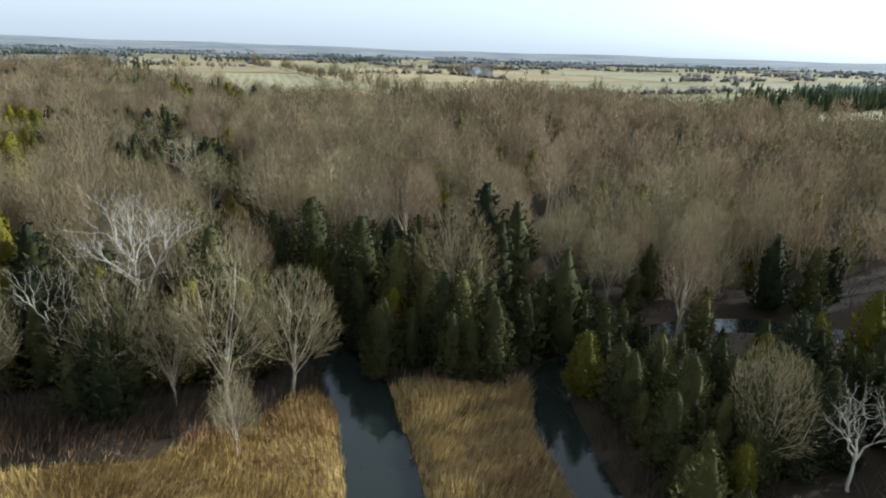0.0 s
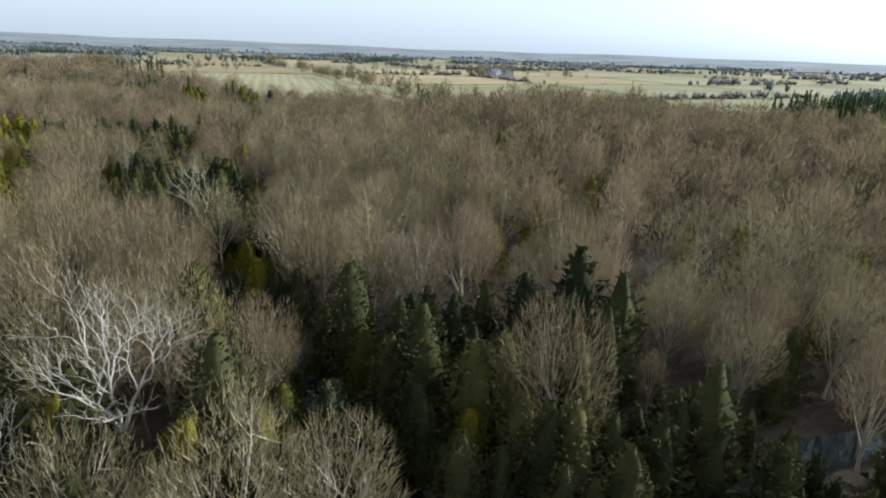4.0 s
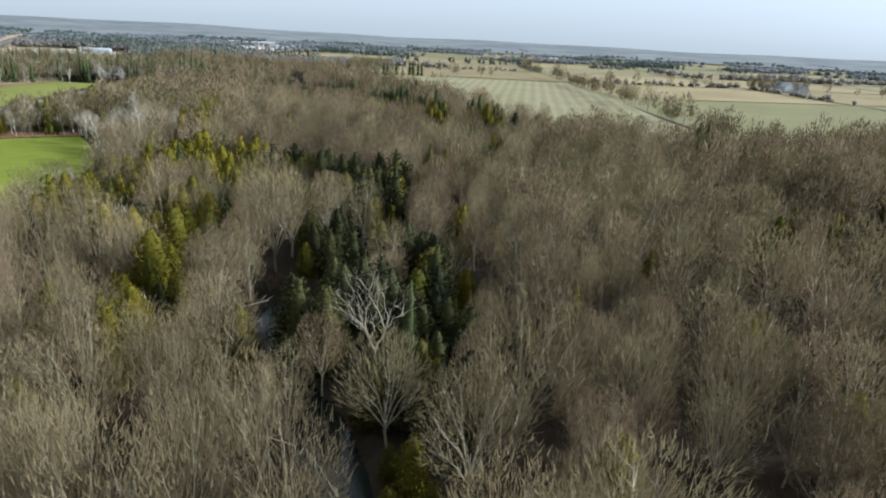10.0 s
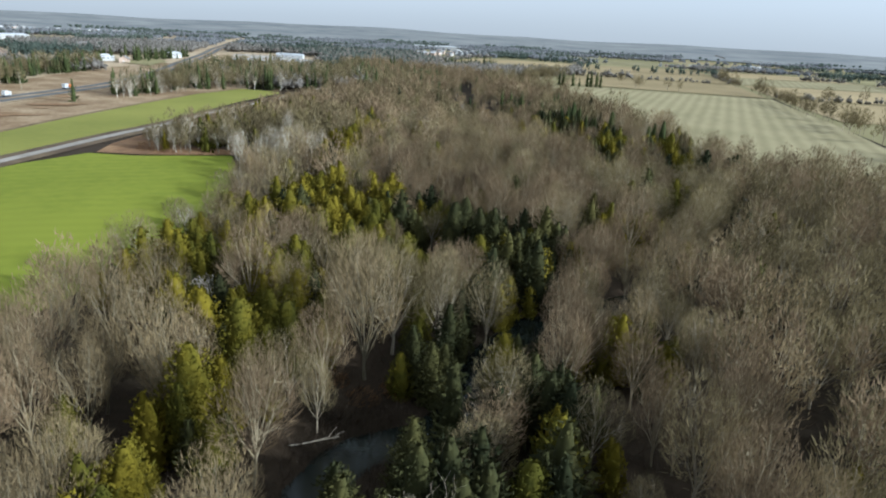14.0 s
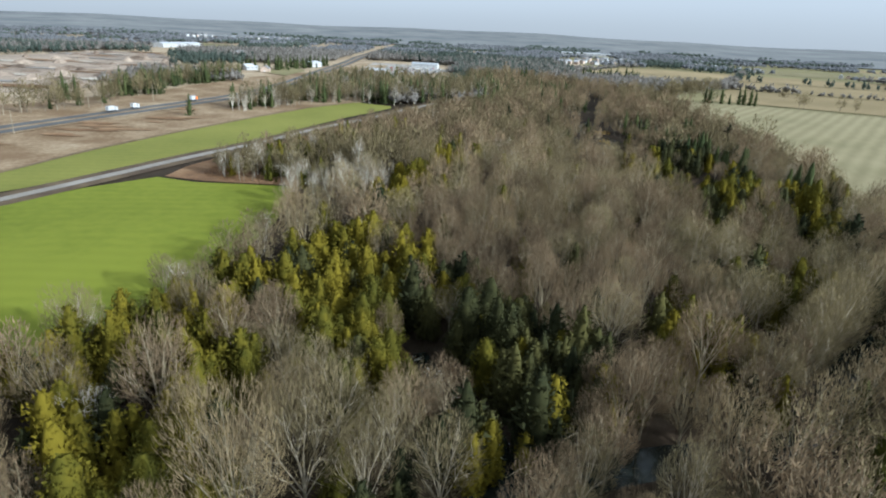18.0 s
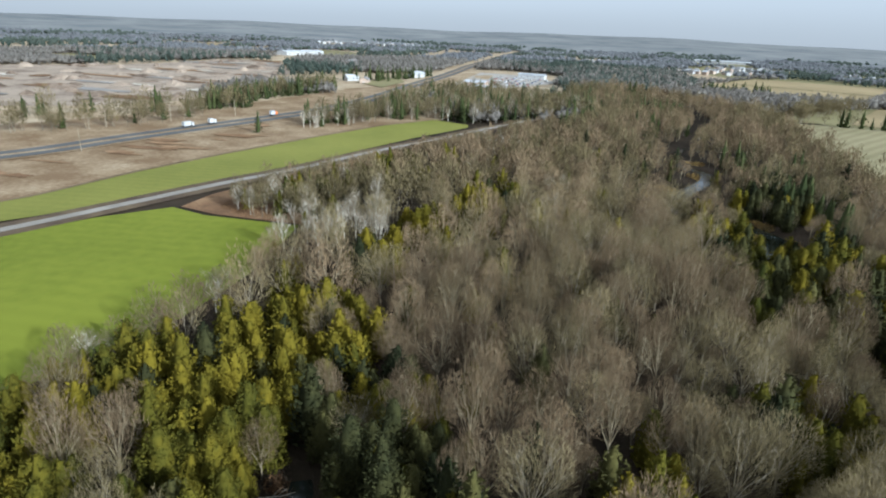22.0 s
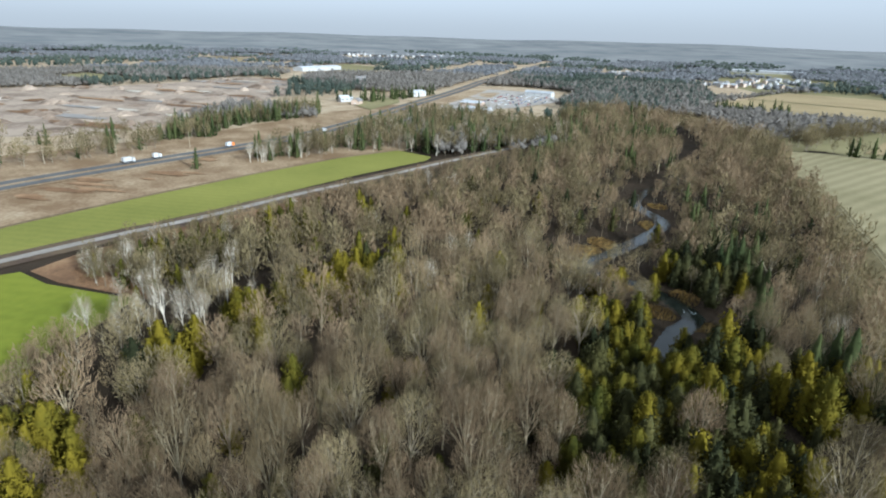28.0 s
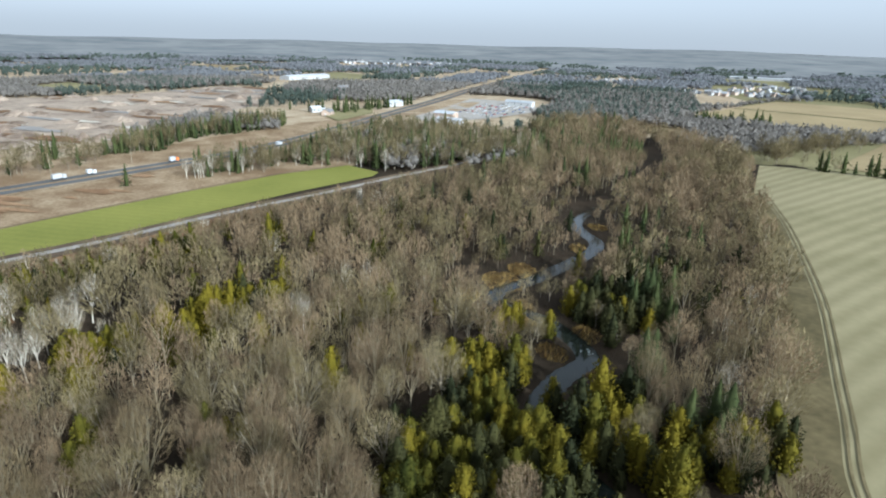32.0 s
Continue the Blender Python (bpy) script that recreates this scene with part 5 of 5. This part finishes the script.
def clump(seed, n, r, h, s):
    """A tree seen from far off: a loose dome of coarse sprays."""
    g = np.random.default_rng(seed)
    a, t = g.uniform(0, 6.283, n), g.uniform(0.1, 1, n)
    q = r * np.sqrt(np.maximum(0, 1 - (2 * t - 0.9) ** 2 * 0.8)) * g.uniform(0.5, 1, n)
    c = np.stack([q * np.cos(a), q * np.sin(a), t * h * 0.85], -1)
    d = np.stack([np.cos(a) * 0.5, np.sin(a) * 0.5, np.ones(n)], -1) + g.normal(0, 0.25, (n, 3))
    w = np.cross(d, g.normal(0, 1, (n, 3)))
    w *= s * 0.42 / (np.linalg.norm(w, axis=1)[:, None] + 1e-9)
    v = np.stack([c - w, c + w, c + d * s], 1).reshape(-1, 3)
    lobes = [(KNOB * np.array([r * q, r * q, h * 0.42 * q]) * g.uniform(0.65, 1.1, (12, 1)) + np.array([px, py, h * e]), KNOB_FACES)
             for q, px, py, e in ((0.8, -0.15 * r, 0, 0.5), (0.55, 0.5 * r, 0.2 * r, 0.42))]
    return join([(v, np.arange(len(v)).reshape(-1, 3))] + lobes[:2 if n > 9 else 1])


WOODS_NORTHWEST = [(-690, 765), (-720, 745), (-830, 770), (-960, 800), (-1100, 1000), (-1000, 1150), (-800, 1000), (-690, 870)]


def far_woods(name, spacing, r0, r1, template_args, grow, mat, label, share, phase):
    fx, fy = scatter(spacing, -4700, 3200, -900, 4900)
    r, a = np.hypot(fx + 105, fy - 245), np.arctan2(fy - 245, fx + 105)
    ok = (r > r0) & (r < r1) & ((a > radians(33)) | (a < radians(-165)))
    fx, fy = fx[ok], fy[ok]
    open_side = smooth((radians(125) - np.arctan2(fy - 245, fx + 105)) / 0.35) * (np.arctan2(fy - 245, fx + 105) > 0)
    ok = ripple(fx + 500 * phase, fy, 112) + 0.6 * ripple(fx, fy + 900 * phase, 43) > share + 0.75 * open_side
    ok |= inside(WOODS_NORTHWEST, fx, fy) & (rng.uniform(0, 1, len(fx)) < 0.8)
    for poly in far_fields + WEST_FIELDS + [HAY, FOREST, YARD, QUARRY, GREEN, STRIP]:
        ok &= ~inside(poly, fx, fy)
    for ox, oy, r in OPEN_SPOTS:
        ok &= np.hypot(fx - ox, fy - oy) > r
    ok &= to_line(HIGHWAY, fx, fy)[0] > 24
    ok &= to_line(LANE, fx, fy)[0] > 11
    ok &= ~((fx > -700) & (fy < 448)) & ~((fx > -490) & (fx < 350) & (fy < 966))
    fx, fy = fx[ok], fy[ok]
    pieces, tones = [], []
    for v in range(4):
        px, py = fx[v::4], fy[v::4]
        if not len(px):
            continue
        t = clump(300 + v, *template_args)
        size = grow * rng.uniform(0.7, 1.25, len(px))
        pieces.append(tile(t, np.stack([px, py, height(px, py, False)], -1), rng.uniform(0, 6.28, len(px)), size, rng.uniform(0.8, 1.2, len(px))))
        tones.append(np.repeat(rng.uniform(-0.5, 0.5, len(px)), len(t[0])))
    ob = new(name, mesh_of(name, *join(pieces), [mat]))
    ob.data.attributes.new("tone", "FLOAT", "POINT").data.foreach_set("value", np.concatenate(tones).astype(np.float32))
    return tagged(ob, label, "woods", kind="stuff")


far_woods("far_woods", 9.6, 430, 1300, (12, 5.4, 11.5, 2.8), 1.1, M_MIDWOOD_HAZED, "leafless woods beyond the quarry and fields, painted paler for haze", 0.1, 0)
far_woods("far_conifers", 13.0, 480, 1450, (14, 3.0, 14, 3.0), 1.0, M_FARPINE_HAZED, "conifers among the far woods, green dulled by painted haze", 0.7, 1)
far_woods("far_woods", 16.0, 1300, 2500, (6, 4.8, 13, 3.0), 1.8, M_FARWOOD_HAZED, "distant woods with haze painted into their grey", -0.1, 0)
far_woods("far_conifers", 27.0, 1450, 2700, (6, 4.0, 14, 3.0), 1.8, M_FARPINE_HAZED, "distant conifers paled by haze in their colour", 0.5, 1)

hx, hy = [], []
for k, poly in enumerate(far_fields):
    for e, (p, q) in enumerate(((poly[0], poly[1]), (poly[0], poly[3]))):
        if (k * 5 + e * 3) % 7 < 2:
            n = int(math.hypot(q[0] - p[0], q[1] - p[1]) / (3.4 if k % 3 else 6))
            t = rng.uniform(0, 1, n)
            hx.append(p[0] + (q[0] - p[0]) * t + rng.normal(0, 2.5, n) - 5)
            hy.append(p[1] + (q[1] - p[1]) * t + rng.normal(0, 2.5, n) - 5)
hx, hy = np.concatenate(hx), np.concatenate(hy)
t = clump(340, 10, 3.2, 6.5, 2.0)
ob = new("hedgerow", mesh_of("hedgerow", *tile(t, np.stack([hx, hy, height(hx, hy, False)], -1), rng.uniform(0, 6.28, len(hx)), rng.uniform(0.5, 1.3, len(hx)), rng.uniform(0.5, 1.3, len(hx))), [M_MIDWOOD_HAZED]))
ob.data.attributes.new("tone", "FLOAT", "POINT").data.foreach_set("value", np.repeat(rng.uniform(-0.5, 0.5, len(hx)), len(t[0])).astype(np.float32))
tagged(ob, "bare hedgerows dividing the northern fields", "hedgerow", kind="stuff")

# Backdrop ring out to the horizon; its haze is only base colour.
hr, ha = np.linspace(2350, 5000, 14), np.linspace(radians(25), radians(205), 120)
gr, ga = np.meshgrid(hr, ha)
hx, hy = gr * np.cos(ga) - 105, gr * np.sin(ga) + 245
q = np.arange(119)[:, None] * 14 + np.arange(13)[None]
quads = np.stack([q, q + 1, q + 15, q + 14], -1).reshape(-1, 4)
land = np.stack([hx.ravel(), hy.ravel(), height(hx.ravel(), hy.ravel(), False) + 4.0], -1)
tagged(new("backdrop", mesh_of("backdrop", land, np.concatenate([quads[:, [0, 1, 2]], quads[:, [0, 2, 3]]]), [M_HILLS_HAZED])), "distant country coloured grey as if seen through haze", "backdrop", kind="structure")

# ---- buildings, yard, vehicles ----
M_WHITE = material("white_siding", (0.32, 0.32, 0.31), (0.46, 0.46, 0.45), fine=0.5)
M_ROOF = material("grey_shingle", (0.13, 0.13, 0.13), (0.26, 0.25, 0.24), fine=0.6)
M_TINROOF = material("pale_metal_roof", (0.28, 0.29, 0.3), (0.44, 0.45, 0.46), fine=0.3, rough=0.5)
M_BRICK = material("tan_wall", (0.32, 0.24, 0.18), (0.48, 0.38, 0.30), fine=0.5)
M_PANE = material("window_pane", (0.03, 0.035, 0.04), (0.07, 0.08, 0.09), rough=0.15)
M_TYRE = material("tyre", (0.02, 0.02, 0.02), (0.04, 0.04, 0.04))
CAR_PAINTS = [material("car_paint_" + n, tuple(0.8 * k for k in c), c, rough=0.3, spec=0.5)
              for n, c in (("white", (0.8, 0.8, 0.8)), ("silver", (0.5, 0.52, 0.54)), ("blue", (0.08, 0.14, 0.3)), ("dark", (0.05, 0.05, 0.06)), ("red", (0.4, 0.05, 0.04)))]
M_ORANGE = material("orange_paint", (0.5, 0.16, 0.04), (0.65, 0.22, 0.06), rough=0.4)


def part(name, bm, mat, parent, label=""):
    me = bpy.data.meshes.new(name)
    bm.to_mesh(me)
    bm.free()
    me.materials.append(mat)
    ob = new(name, me)
    ob.parent = parent
    return tagged(ob, label)


def box(w, d, h, at=(0, 0, 0), bevel=0.0, taper=1.0):
    bm = bmesh.new()
    bmesh.ops.create_cube(bm, size=1)
    for v in bm.verts:
        k = taper if v.co.z > 0 else 1.0
        v.co = Vector((v.co.x * w * k + at[0], v.co.y * d * k + at[1], (v.co.z + 0.5) * h + at[2]))
    if bevel:
        bmesh.ops.bevel(bm, geom=bm.edges[:], offset=bevel, segments=2, affect="EDGES")
    return bm


def gable(w, d, h, rise):
    """Walls with two gable ends."""
    bm = bmesh.new()
    pts = [(-w / 2, 0), (w / 2, 0), (w / 2, h), (0, h + rise), (-w / 2, h)]
    a, b = [bm.verts.new((p, -d / 2, q)) for p, q in pts], [bm.verts.new((p, d / 2, q)) for p, q in pts]
    bm.faces.new(a)
    bm.faces.new(b[::-1])
    for i in range(5):
        j = (i + 1) % 5
        bm.faces.new((a[j], a[i], b[i], b[j]))
    bmesh.ops.recalc_face_normals(bm, faces=bm.faces[:])
    return bm


def roof(w, d, h, rise, over=0.5, thick=0.25):
    bm = bmesh.new()
    for s in (-1, 1):
        run = w / 2 + over
        drop = rise * over / (w / 2)
        p = [(0, h + rise + 0.02), (s * run, h - drop + 0.02), (s * run, h - drop + thick), (0, h + rise + thick)]
        a, b = [bm.verts.new((q, -d / 2 - over, e)) for q, e in p], [bm.verts.new((q, d / 2 + over, e)) for q, e in p]
        bm.faces.new(a)
        bm.faces.new(b[::-1])
        for i in range(4):
            j = (i + 1) % 4
            bm.faces.new((a[j], a[i], b[i], b[j]))
    bmesh.ops.recalc_face_normals(bm, faces=bm.faces[:])
    return bm


def building(name, px, py, w, d, h, rise, turn, wall, top, label, category="house", group="", windows=2):
    ob = tagged(new(name), label, category, group)
    ob.matrix_basis = pose(px, py, float(height(px, py, False)) + 0.85, 0, 0, turn)
    part("wall", gable(w, d, h + 0.9, rise), wall, ob).location = (0, 0, -0.9)
    part("roof", roof(w, d, h, rise), top, ob)
    for s in (-1, 1):
        for k in range(windows):
            at = (s * (w / 2 + 0.02), (k - (windows - 1) / 2) * d / max(windows, 1), h * 0.45)
            pane = part("window", box(0.12, 1.4, 1.3, at), M_PANE, ob)
            if not group:
                part("sill", box(0.22, 1.6, 0.1, (at[0] + s * 0.04, at[1], at[2] - 0.104)), M_ROOF, pane)
                part("lintel", box(0.16, 1.6, 0.1, (at[0] + s * 0.02, at[1], at[2] + 1.304)), M_ROOF, pane)
    part("door", box(1.1, 0.12, 2.1, (0, -d / 2 - 0.02, 0)), M_BRICK if wall is M_WHITE else M_WHITE, ob)
    if category == "house":
        part("chimney", box(0.7, 0.7, 1.8, (w * 0.2, d * 0.2, h + rise * 0.55)), M_BRICK, ob)
    return ob


building("house", -850, 448, 10, 18, 4.0, 3.0, 20, M_WHITE, M_TINROOF, "white house with a pale roof among trees", windows=3)
building("house", -816, 456, 10, 16, 4, 3, 60, M_BRICK, M_ROOF, "tan bungalow beside a gravel drive")
building("house", -910, 564, 11, 24, 5, 3, 25, M_WHITE, M_TINROOF, "long white roadside house by the highway", windows=4)
building("house", -1148, 536, 12, 18, 5, 4, 10, M_WHITE, M_ROOF, "white farmhouse in bare trees")
building("shed", -777, 594, 13, 28, 5, 2.5, -50, M_BRICK, M_TINROOF, "low tan workshop with a metal roof", "shed", windows=3)
building("shed", -728, 582, 9, 32, 4, 2, -52, M_WHITE, M_TINROOF, "long white shed at the yard gate", "shed", windows=4)
building("shed", -889, 749, 14, 42, 5.5, 2.5, -48, M_WHITE, M_TINROOF, "large pale shed behind the parked vehicles", "shed", windows=4)
building("hall", -1456, 511, 28, 122, 6.3, 2.8, 38, M_WHITE, M_TINROOF, "very long white hall beyond the quarry", "hall", windows=6)
building("barn", 50, 983, 14, 26, 7, 5, 30, M_WHITE, M_TINROOF, "white barn of a farm in the fields", "barn")
building("house", 70, 973, 11, 14, 6, 4, 10, M_WHITE, M_ROOF, "white farmhouse beside the barn")
building("hall", -1750, 1505, 28, 182, 6.3, 2.1, -40, M_WHITE, M_TINROOF, "distant long pale factory roof", "hall", windows=4)
building("hall", -1505, 1855, 28, 210, 6.3, 2.1, -50, M_WHITE, M_TINROOF, "distant pale warehouse beyond the town", "hall", windows=4)
building("hall", -490, 1890, 21, 63, 5.6, 2.1, 60, M_WHITE, M_TINROOF, "white building far out in the fields", "hall", windows=4)
for cx0, cy0, n, sx, sy in ((-1050, 1295, 34, 49, 91), (-1134, 1484, 22, 63, 84), (-1407, 1302, 12, 42, 42), (-2310, 945, 40, 112, 231), (-532, 1575, 10, 84, 42), (-875, 1610, 10, 84, 42)):
    for k in range(n):
        hx, hy = cx0 + pick.uniform(-1, 1) * sx, cy0 + pick.uniform(-1, 1) * sy
        building("house", hx, hy, pick.uniform(7, 9), pick.uniform(9, 13), pick.uniform(3.5, 5.5), pick.uniform(2, 3), pick.choice((20, 65, 110)), pick.choice((M_WHITE, M_WHITE, M_BRICK)),
                 pick.choice((M_ROOF, M_TINROOF, M_ROOF)), "small house of the distant town", "house", "town houses", 1)


def car(paint):
    ob = tagged(new("car"), "parked car in rows on the gravel yard", "car", "cars in the yard")
    part("body", box(1.8, 4.4, 0.75, (0, 0, 0.35), 0.12), paint, ob)
    part("cabin", box(1.6, 2.3, 0.6, (0, -0.2, 1.1), 0.08, 0.8), M_PANE, ob)
    for sx in (-0.8, 0.8):
        for sy in (-1.35, 1.35):
            bm = bmesh.new()
            bmesh.ops.create_cone(bm, cap_ends=True, segments=10, radius1=0.33, radius2=0.33, depth=0.22, matrix=pose(sx, sy, 0.33, 0, 90, 0))
            part("wheel", bm, M_TYRE, ob)
    return ob


models = []
for row in range(7):
    for k in range(13):
        q = np.array((-815.0, 616.0)) + np.array((-0.74, 0.67)) * (k * 10.5 + pick.uniform(-3, 3)) + np.array((0.67, 0.74)) * (row * 12 + 4)
        if pick.random() < 0.2 or not inside(YARD, q[0:1], q[1:2])[0]:
            continue
        m = pose(q[0], q[1], float(height(q[0], q[1], False)) + 0.92, 0, 0, 42 + pick.uniform(-6, 6))
        if len(models) < 5:
            models.append(car(CAR_PAINTS[len(models)]))
            models[-1].matrix_basis = m
        else:
            copy_thing(pick.choice(models[:2] + models), m)


def truck(px, py, turn, length, cab, load, label):
    ob = tagged(new("truck"), label, "truck")
    ob.matrix_basis = pose(px, py, float(height(px, py, False)) + 0.68, 0, 0, turn)
    part("cab", box(2.4, 2.2, 2.5, (0, length / 2 - 1.1, 0.6), 0.2, 0.92), cab, ob)
    part("windscreen", box(2.0, 0.08, 0.9, (0, length / 2 - 0.02, 1.8)), M_PANE, ob)
    part("cargo_box", box(2.5, length - 2.8, 2.8, (0, -1.4, 1.0), 0.05), load, ob)
    part("chassis", box(1.0, length - 0.4, 0.3, (0, 0, 0.65)), M_TYRE, ob)
    for sx in (-1.05, 1.05):
        for sy in (length / 2 - 1.4, -length / 2 + 1.2, -length / 2 + 2.5):
            bm = bmesh.new()
            bmesh.ops.create_cone(bm, cap_ends=True, segments=12, radius1=0.5, radius2=0.5, depth=0.3, matrix=pose(sx, sy, 0.5, 0, 90, 0))
            wheel = part("wheel", bm, M_TYRE, ob)
            bm = bmesh.new()
            bmesh.ops.create_cone(bm, cap_ends=True, segments=10, radius1=0.24, radius2=0.2, depth=0.34, matrix=pose(sx, sy, 0.5, 0, 90, 0))
            part("hub", bm, M_TINROOF, wheel, "steel wheel hub")
    return ob


def on_road(t, side):
    """A place on the highway, t points along its line, and the way it runs."""
    i = int(t)
    a, b = np.array(HIGHWAY[i]), np.array(HIGHWAY[i + 1])
    d = unit(b - a)
    p = a + (b - a) * (t - i) + np.array((-d[1], d[0])) * side
    return p[0], p[1], math.degrees(math.atan2(-d[0], d[1]))


truck(*on_road(24.2, 6), 8.5, M_WHITE, M_WHITE, "white articulated lorry on the highway")
truck(*on_road(26.0, 6), 6, M_WHITE, M_WHITE, "white box truck on the highway")
truck(*on_road(31.0, 6), 7, M_ORANGE, M_TINROOF, "small orange truck on the highway")
truck(*on_road(38.0, -6), 6.5, M_WHITE, M_TINROOF, "pale van far along the highway")


def pole(px, py):
    ob = tagged(new("utility_pole"), "weathered wooden utility pole in rough grass", "pole", "utility poles")
    ob.location = (px, py, float(height(px, py, False)))
    bm = bmesh.new()
    bmesh.ops.create_cone(bm, cap_ends=True, segments=8, radius1=0.22, radius2=0.15, depth=13, matrix=pose(0, 0, 6.3))
    part("post", bm, M_BARK["ash"], ob)
    part("crossarm", box(2.4, 0.14, 0.16, (0, 0.2, 11.8)), M_BARK["ash"], ob)
    return ob


for px, py in ((-533, 223), (-515, 183), (-559, 270), (-434, 175)):
    pole(px, py)


def heap(px, py, r, h, seed):
    g = random.Random(seed)
    bm = bmesh.new()
    ring0 = None
    for k, (q, e) in enumerate(((1.0, -0.6), (0.72, 0.32), (0.42, 0.75), (0.15, 1.0))):
        ring = [bm.verts.new((r * q * math.cos(a * 0.4488) * g.uniform(0.8, 1.2), r * q * math.sin(a * 0.4488) * g.uniform(0.8, 1.2), h * e * g.uniform(0.85, 1.1) if e > 0 else -0.8)) for a in range(14)]
        if ring0:
            for i in range(14):
                j = (i + 1) % 14
                bm.faces.new((ring0[i], ring0[j], ring[j], ring[i]))
        ring0 = ring
    bm.faces.new(ring0)
    me = bpy.data.meshes.new("gravel_mound")
    bm.to_mesh(me)
    bm.free()
    me.materials.append(M_QUARRY)
    ob = tagged(new("gravel_mound", me), "pale heap of sand and gravel in the pit", "heap", "gravel mounds")
    ob.location = (px, py, float(height(px, py, False)) + 0.4)


for k in range(90):
    hx, hy = pick.uniform(-1200, -650), pick.uniform(42, 392)
    if inside(QUARRY, np.array([hx]), np.array([hy]))[0]:
        heap(hx, hy, pick.uniform(5, 17), pick.uniform(1.5, 5.0), k)
